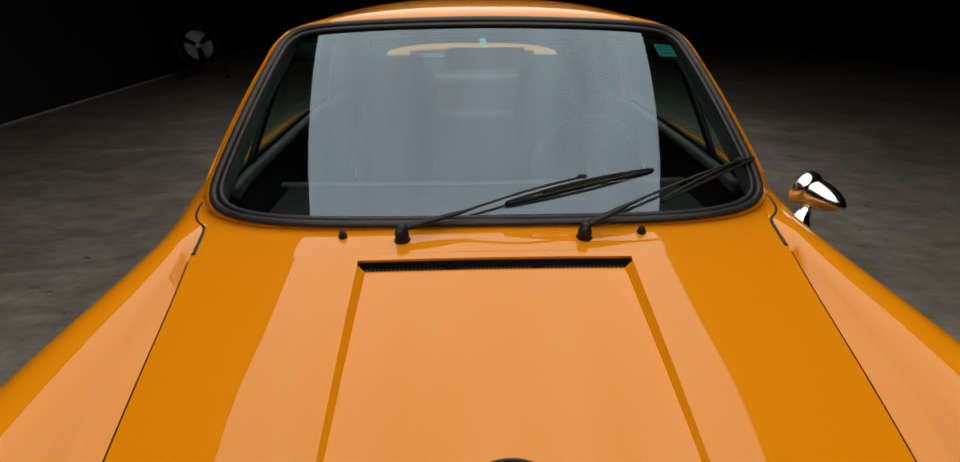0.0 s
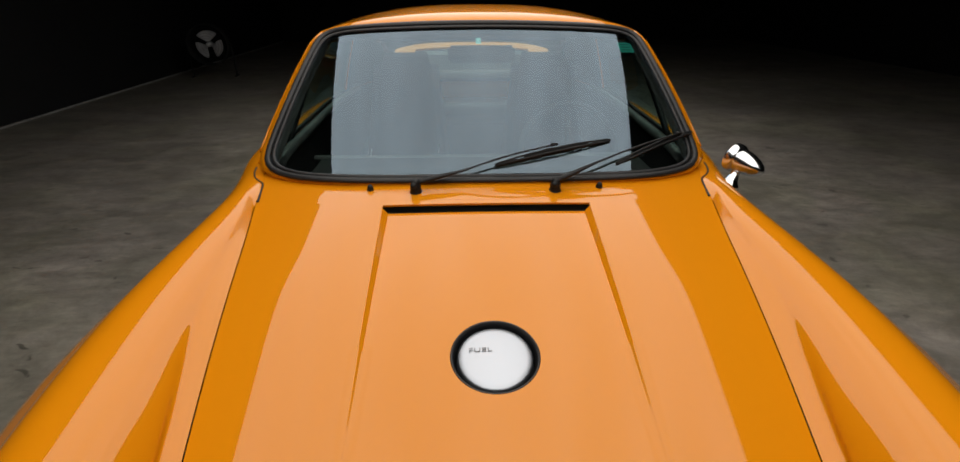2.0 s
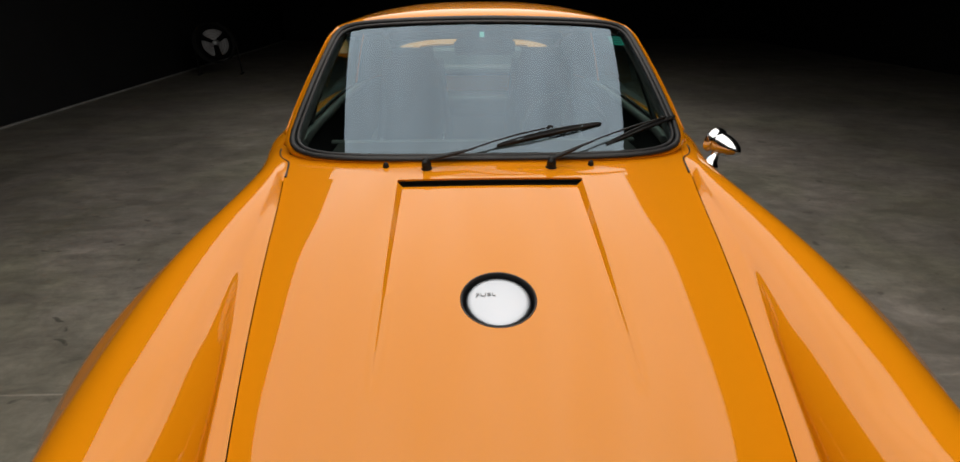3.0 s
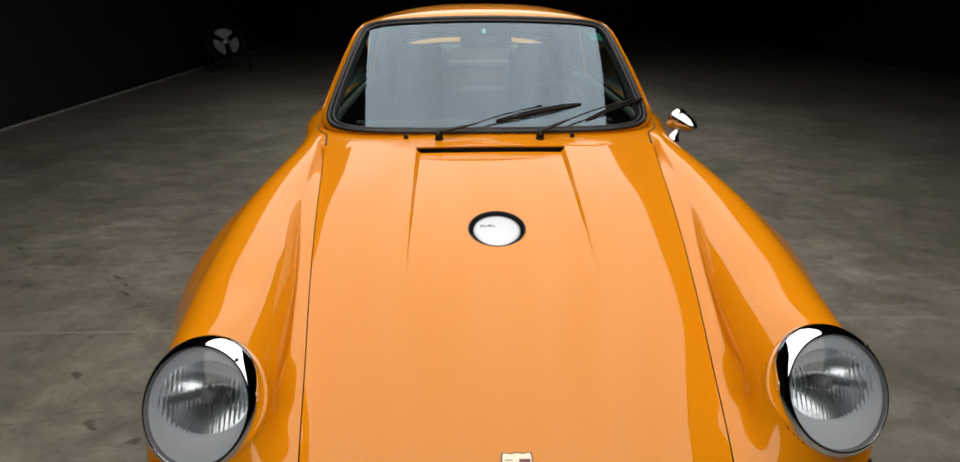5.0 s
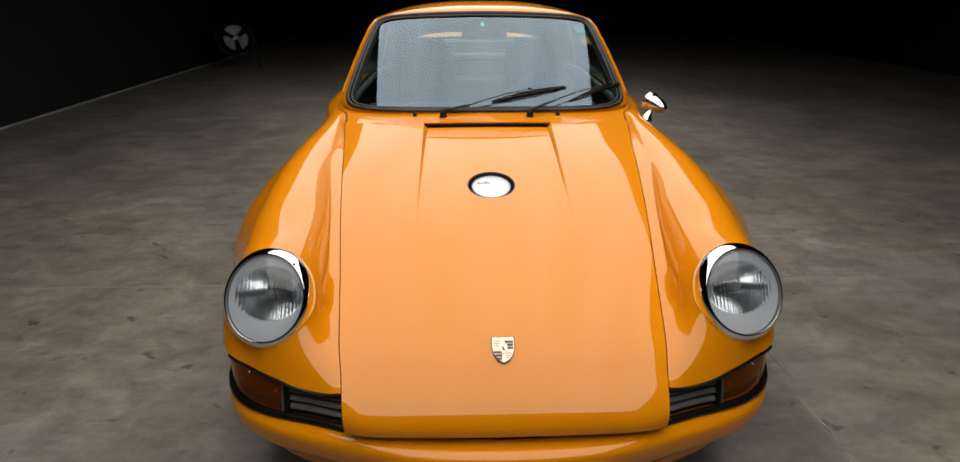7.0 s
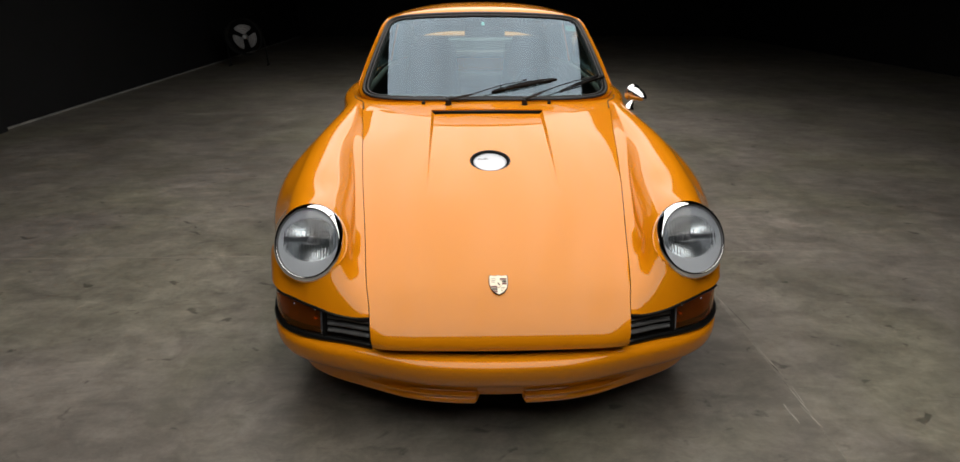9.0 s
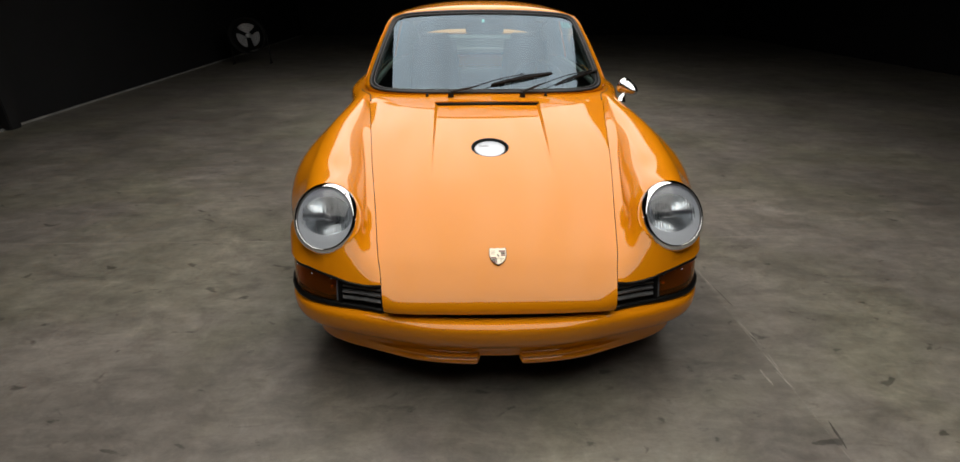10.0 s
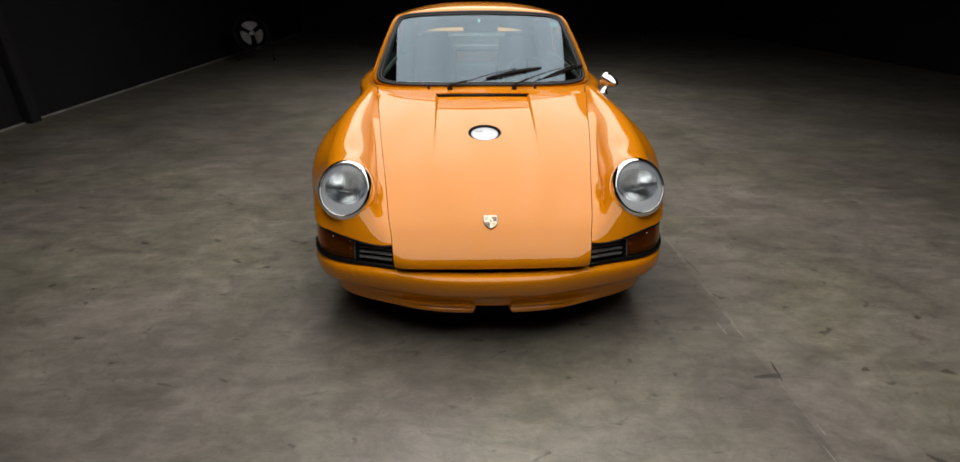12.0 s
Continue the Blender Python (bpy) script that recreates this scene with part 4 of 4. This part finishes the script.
part("badge_mark", plate([(-0.0035, 0.006), (0.001, 0.0045), (0.0015, 0.001), (0.0045, -0.002), (0.003, -0.005), (-0.0005, -0.003), (-0.003, 0.002)], 0.005, 0.0072), DARK_ENAMEL, badge, "", False)


# side grilles and turn signals under the headlamps
def nose_row(x):
    """Where the nose stands at x, below the headlamps."""
    return float(np.interp(x, NOSE_X, NOSE_Y)) + float(np.interp(x, [0.50, 0.75], [0.040, 0.014]))


NOSE_X, NOSE_Y = PLAN(np.linspace(0, 1, 300))[:, 0], PLAN(np.linspace(0, 1, 300))[:, 1]


def strip(x0, x1, z0, z1, n=24, push=0.0, lean=0.35):
    """A band across the nose between x0 and x1."""
    rows = []
    for x in np.linspace(x0, x1, n):
        up = np.interp(x, [0.41, 0.75], [0, SIGNAL_RISE])
        rows.append([(x, nose_row(x) + push + lean * (z - 0.40), 0.40 + (z - 0.40) * (1 + up)) for z in np.linspace(z0, z1, 8)])
    return np.array(rows)


SLAT = noisy(material("satin_black_slat", (0.05, 0.05, 0.05), 0.3), (0.08, 0.08, 0.082), (0.13, 0.13, 0.134), 40)
SIGNAL_RISE = 0.54
for sgn in (1, -1):
    M = (lambda q: q) if sgn > 0 else mirrored
    unit = empty("turn_signal")
    child(unit)
    unit["label"] = "amber turn signal beside a black slatted horn grille"

    def piece(name, P, mat, label="", thick=0.0):
        ob = sheet(name, M(P), mat, None, label, thick)
        ob.parent = unit
        return ob

    def post(name, x0, x1, zs, r, mat):
        pts = [(sgn * x, nose_row(x) - 0.003 + 0.35 * (z - 0.4), z) for x, z in zip(np.linspace(x0, x1, 20), np.linspace(*zs, 20))]
        ob = part(name, tube(pts, r, False, 8), mat, None)
        ob.parent = unit

    piece("housing", strip(0.402, 0.800, 0.376, 0.493, push=0.026), BLACK)
    piece("signal_bowl", strip(0.575, 0.796, 0.412, 0.478, push=0.022), SIGNAL_BACK)
    piece("signal_lens", strip(0.572, 0.797, 0.410, 0.478, push=0.0), AMBER, "amber signal lens", 0.004)
    # the lamp inside the lens, and its fixing screws
    x = 0.592
    bulb = lathe([(0, 0.010), (0.004, 0.009), (0.0062, 0.005), (0.0066, 0.0), (0.005, -0.010), (0.005, -0.018)], 16)
    bmesh.ops.transform(bulb, matrix=pose(sgn * x, nose_row(x) + 0.026, 0.452, 70), verts=bulb.verts)
    ob = part("bulb", bulb, BULB, None, "orange signal bulb")
    ob.parent = unit
    for x in (0.590, 0.665, 0.735):
        screw = lathe([(0, 0.004), (0.003, 0.0035), (0.0042, 0.0)], 10)
        bmesh.ops.transform(screw, matrix=pose(sgn * x, nose_row(x) + 0.024, 0.486 + 0.06 * (x - 0.59), 80), verts=screw.verts)
        ob = part("screw", screw, CHROME, None)
        ob.parent = unit
    for k in range(4):
        z = 0.424 + 0.0205 * k
        pts = [(sgn * x, nose_row(x) + 0.004 + 0.35 * (z - 0.4), z) for x in np.linspace(0.410, 0.556, 14)]
        ob = part("slat", tube(pts, 0.0086, False, 8, 0.40, up=(0, -0.45, 0.89)), SLAT, None)
        ob.parent = unit
    post("lower_frame", 0.400, 0.786, (0.398, 0.402), 0.0105, FRAME_BLACK)
    edge_line = [q for q in side_row(0.0, 90) if q[1] < -0.318]
    ob = part("upper_frame", tube([(sgn * q[0], q[1] - 0.002, q[2] - 0.005) for q in edge_line], 0.0042, False, 8), FRAME_BLACK, None)
    ob.parent = unit
    post("inner_post", 0.4065, 0.4065, (0.398, 0.490), 0.005, PLASTIC)
    post("divider", 0.560, 0.560, (0.402, 0.500), 0.008, FRAME_BLACK)
    post("divider_trim", 0.5715, 0.5715, (0.410, 0.498), 0.0028, DULL)

# intake grille in front of the windscreen
intake = child(part("intake_grille", block(0, 0.845, 0.802, 0.58, 0.11, 0.012, 0.004), BLACK, None, "black intake grille"))
for k in range(64):
    x = -0.270 + 0.54 * k / 63
    if abs(abs(x) - 0.09) < 0.012:
        continue
    ob = part("grille_fin", block(x, 0.850, 0.819, 0.0035, 0.022, 0.022, 0), SLAT, None, "", False)
    ob.parent = intake


# wipers: pivot, arm and a bridged blade
def wiper(x, foot, heel, toe, hook):
    base = Vector((x, 0.915, 0.870))
    w = empty("wiper")
    child(w)
    w["label"] = "matt black windscreen wiper resting on the glass"

    def piece(name, bm, label=""):
        ob = part(name, bm, PLASTIC if name != "rubber_strip" else RUBBER, None, label)
        ob.parent = w
        return ob

    bm = lathe([(0, 0.040), (0.008, 0.039), (0.012, 0.034), (0.0125, 0.022), (0.015, 0.019), (0.0150, 0.010), (0.0155, 0.004), (0.0185, 0.0)], 24)
    bmesh.ops.transform(bm, matrix=pose(*base, 10), verts=bm.verts)
    piece("pivot", bm)
    bm = lathe([(0, 0.012), (0.006, 0.0115), (0.009, 0.008), (0.0095, -0.010)], 20)
    bmesh.ops.transform(bm, matrix=pose(base.x - 0.004, base.y - 0.012, base.z + 0.022, 62), verts=bm.verts)
    piece("pivot_cap", bm)
    heel, toe, hook, foot = (Vector(v) for v in (heel, toe, hook, foot))
    a = base + Vector((0, 0, 0.028))
    pts = [a.lerp(foot, k) for k in np.linspace(0, 1, 8)] + [foot.lerp(hook, k) + Vector((0, -0.006, 0.008)) * math.sin(math.pi * k) for k in np.linspace(0.12, 1, 10)]
    piece("arm", tube(pts, [0.008, 0.0098, 0.0096, 0.0092, 0.0086, 0.0076, 0.0062, 0.0048] + [0.0036] * 10, False, 8, 0.75))
    out = Vector((0, -0.72, 0.69))
    ax = (toe - heel).normalized()
    n = 14
    piece("rubber_strip", tube([heel.lerp(toe, k / n) + out * 0.006 for k in range(n + 1)], 0.0095, False, 6, 0.5, up=tuple(ax.cross(out))))
    L = (toe - heel).length
    across = ax.cross(out)
    crest = lambda k: 0.011 + 0.016 * math.sin(math.pi * k) ** 0.8
    web = np.array([[heel.lerp(toe, k) + out * (0.012 + 0.45 * (crest(k) - 0.012)) for k in np.linspace(0.24, 0.80, 20)], [heel.lerp(toe, k) + out * crest(k) for k in np.linspace(0.24, 0.80, 20)]])
    ob = sheet("blade_web", web, PLASTIC, None, "", 0.0025)
    ob.parent = w
    for off in (-0.0055, 0.0055):
        rail = [heel.lerp(toe, k / 20) + out * crest(k / 20) + across * off * math.sin(math.pi * min(1, max(0, (k + 1.5) / 23))) ** 0.5 for k in range(21)]
        piece("blade_rail", tube(rail, [0.0028 + 0.0010 * math.sin(math.pi * k / 20) for k in range(21)], False, 8, 0.9))
    for c in (0.14, 0.34, 0.5, 0.66, 0.86):
        mid = heel.lerp(toe, c)
        s = [mid + ax * (L * 0.065 * q) + out * (0.008 + 0.012 * (1 - q * q)) for q in np.linspace(-1, 1, 9)]
        piece("claw", tube(s, [0.0024, 0.0028, 0.0031, 0.0034, 0.0038, 0.0034, 0.0031, 0.0028, 0.0024], False, 8, 0.8))
    piece("blade_clip", block(*(hook + out * 0.004), 0.024, 0.009, 0.009, 0.003))


wiper(-0.198, (-0.065, 0.955, 0.918), (0.030, 0.988, 0.918), (0.380, 1.055, 0.971), (0.205, 1.012, 0.975))
wiper(0.198, (0.310, 0.958, 0.932), (0.392, 1.006, 0.912), (0.652, 1.118, 0.978), (0.600, 1.080, 0.988))
for sgn in (1, -1):
    bm = lathe([(0, 0.017), (0.005, 0.016), (0.008, 0.011), (0.0095, 0.004), (0.010, 0.0)], 16)
    child(part("washer_nozzle", bm, PLASTIC, None, "black washer nozzle"), pose(sgn * 0.329, 0.932, 0.871, 12))

# dark gaps where the cowl meets the fenders: along the cowl's end, then hooking outwards to the foot of the pillar
GAP = curve3([(0.6365, 0.8905, 0.8566), (0.6385, 0.906, 0.8598), (0.6425, 0.933, 0.8652), (0.6485, 0.968, 0.8710), (0.6535, 0.986, 0.8735), (0.660, 0.997, 0.8752), (0.672, 1.008, 0.8768), (0.688, 1.028, 0.8785), (0.704, 1.062, 0.8788), (0.716, 1.10, 0.8783), (0.724, 1.135, 0.8775)])
for sgn in (1, -1):
    pts = [p * np.array([sgn, 1, 1]) for p in GAP(np.linspace(0, 1, 48))]
    child(part("panel_gap", tube(pts, [0.0042] + [0.0034] * 6 + [0.0027] * 41, False, 8, 0.7), RUBBER, None))
# bright clips on the bolsters of one seat
for x, z in ((-0.523, 0.664), (-0.190, 0.685)):
    child(part("seat_clip", tube([(x - 0.003, 2.0, z - 0.02), (x, 2.0, z), (x + 0.004, 2.01, z + 0.02)], 0.0034, False, 6, up=(0, 1, 0)), PALE, None))

# stickers inside the glass
TEAL = material("teal_sticker", (0.02, 0.32, 0.26), 0.5)
TEAL_DARK = material("dark_teal_print", (0.01, 0.10, 0.09), 0.5)


def sticker(a0, a1, b0, b1, mat, name, lift):
    P = np.array([[screen(np.array(a), np.array(b)) + np.array([0, 0.004, -0.006]) * lift for a in np.linspace(a0, a1, 5)] for b in np.linspace(b0, b1, 4)])
    of_car(sheet(name, P, mat, None, "", 0.0))


sticker(0.830, 0.925, 0.60, 0.76, TEAL, "screen_sticker", 1.0)
for k in range(3):
    sticker(0.842, 0.910, 0.625 + 0.045 * k, 0.640 + 0.045 * k, TEAL_DARK, "sticker_print", 0.7)
TAG = material("pale_teal_tag", (0.30, 0.75, 0.70), 0.3)
sticker(-0.030, 0.0, 0.70, 0.795, TAG, "screen_tag", 1.0)

# mirror on the door
axis = Vector((-0.48, 0.85, 0.22)).to_track_quat("Z", "Y").to_matrix().to_4x4()
child(part("door_mirror", lathe([(0, -0.086), (0.009, -0.083), (0.020, -0.072), (0.029, -0.055), (0.0355, -0.035), (0.0385, -0.016), (0.0390, -0.004), (0.0388, 0.002), (0.0425, 0.005), (0.0462, 0.011), (0.0475, 0.020), (0.0472, 0.030), (0.0450, 0.035), (0.0415, 0.034), (0.0415, 0.028), (0, 0.028)], 48), POLISHED, None, "chrome bullet door mirror"), Matrix.Translation((0.840, 1.128, 0.884)) @ axis)
child(part("mirror_foot", tube([(0.806, 1.105, 0.800), (0.808, 1.105, 0.812), (0.813, 1.107, 0.825), (0.822, 1.112, 0.840), (0.832, 1.12, 0.858)], [0.034, 0.030, 0.020, 0.015, 0.015], False, 20), CHROME, None, "chrome mirror foot"))


# ---- wheels ----
def wheel(x, y):
    m = pose(x, y, 0.31) @ pose(0, 0, 0, 0, 90 if x > 0 else -90, 0)
    w = empty("wheel", m)
    w.parent, w.matrix_parent_inverse = car, UNDO
    part("tyre", lathe([(0.20, -0.09), (0.27, -0.095), (0.30, -0.085), (0.31, -0.05), (0.31, 0.05), (0.30, 0.085), (0.27, 0.095), (0.20, 0.09)], 48), RUBBER, w)
    part("rim", lathe([(0.20, 0.085), (0.195, 0.06), (0.17, 0.02), (0.06, 0.03), (0.05, 0.055), (0.04, 0.06), (0, 0.06)], 40), RIM_GREY, w)
    for k in range(5):
        bm = block(0.115, 0, 0.045, 0.15, 0.055, 0.02, 0.008)
        bmesh.ops.transform(bm, matrix=pose(0, 0, 0, 0, 0, 72 * k), verts=bm.verts)
        part("spoke", bm, ALUMINIUM, w)


for x in (0.68, -0.68):
    wheel(x, FRONT_AXLE), wheel(x * 1.02, REAR_AXLE)

# ---- fan by the wall ----
BLADE_GREY = noisy(material("blade_grey", (0.3, 0.3, 0.31), 0.4), (0.30, 0.30, 0.31), (0.48, 0.48, 0.50), 8)
fan = empty("drum_fan", pose(-4.63, 9.35, 0, 0, 0, 8))
tagged(fan, "black drum fan with pale blades standing by the wall", "fan")
turn = pose(0, 0, 0.56, 90)


def fan_part(name, bm, mat, label=""):
    bmesh.ops.transform(bm, matrix=turn, verts=bm.verts)
    return part(name, bm, mat, fan, label)


fan_part("drum", lathe([(0.335, -0.14), (0.345, -0.14), (0.345, 0.14), (0.335, 0.14), (0.335, -0.14)], 48), BLACK)
fan_part("hub", lathe([(0, 0.075), (0.022, 0.072), (0.036, 0.06), (0.04, 0.0), (0.05, -0.10), (0, -0.10)], 24), PALE, "pale hub cap")
for k in range(3):
    P = []
    for r in np.linspace(0.05, 0.235, 10):
        half = radians(12 + 34 * math.sin(math.pi * min(1, (r - 0.02) / 0.34)) ** 0.8)
        P.append([(r * math.cos(a), r * math.sin(a), 0.05 * (a - 0.0) / 0.8 * 0.6) for a in np.linspace(-half, half, 10)])
    P = np.array(P)
    bm = bmesh.new()
    vs = [[bm.verts.new(q) for q in row] for row in P]
    for i in range(9):
        for j in range(9):
            bm.faces.new((vs[i][j], vs[i][j + 1], vs[i + 1][j + 1], vs[i + 1][j]))
    bmesh.ops.transform(bm, matrix=pose(0, 0, 0, 0, 0, 95 + 120 * k), verts=bm.verts)
    ob = fan_part("blade", bm, BLADE_GREY, "dull grey fan blade")
    so = ob.modifiers.new("thickness", "SOLIDIFY")
    so.thickness = 0.003
for k in range(7):
    ring_r = 0.06 + 0.045 * k
    fan_part("guard_ring", tube([(ring_r * math.cos(q), ring_r * math.sin(q), 0.135) for q in np.linspace(0, 2 * math.pi, 32, endpoint=False)], 0.002, True, 5), BLACK)
for sgn in (1, -1):
    part("stand", tube([(sgn * 0.36, 0.0, 0.56), (sgn * 0.37, 0, 0.4), (sgn * 0.37, 0.0, 0.02), (sgn * 0.37, 0.10, 0.014), (sgn * 0.37, -0.10, 0.014)], 0.014, False, 8), BLACK, fan)
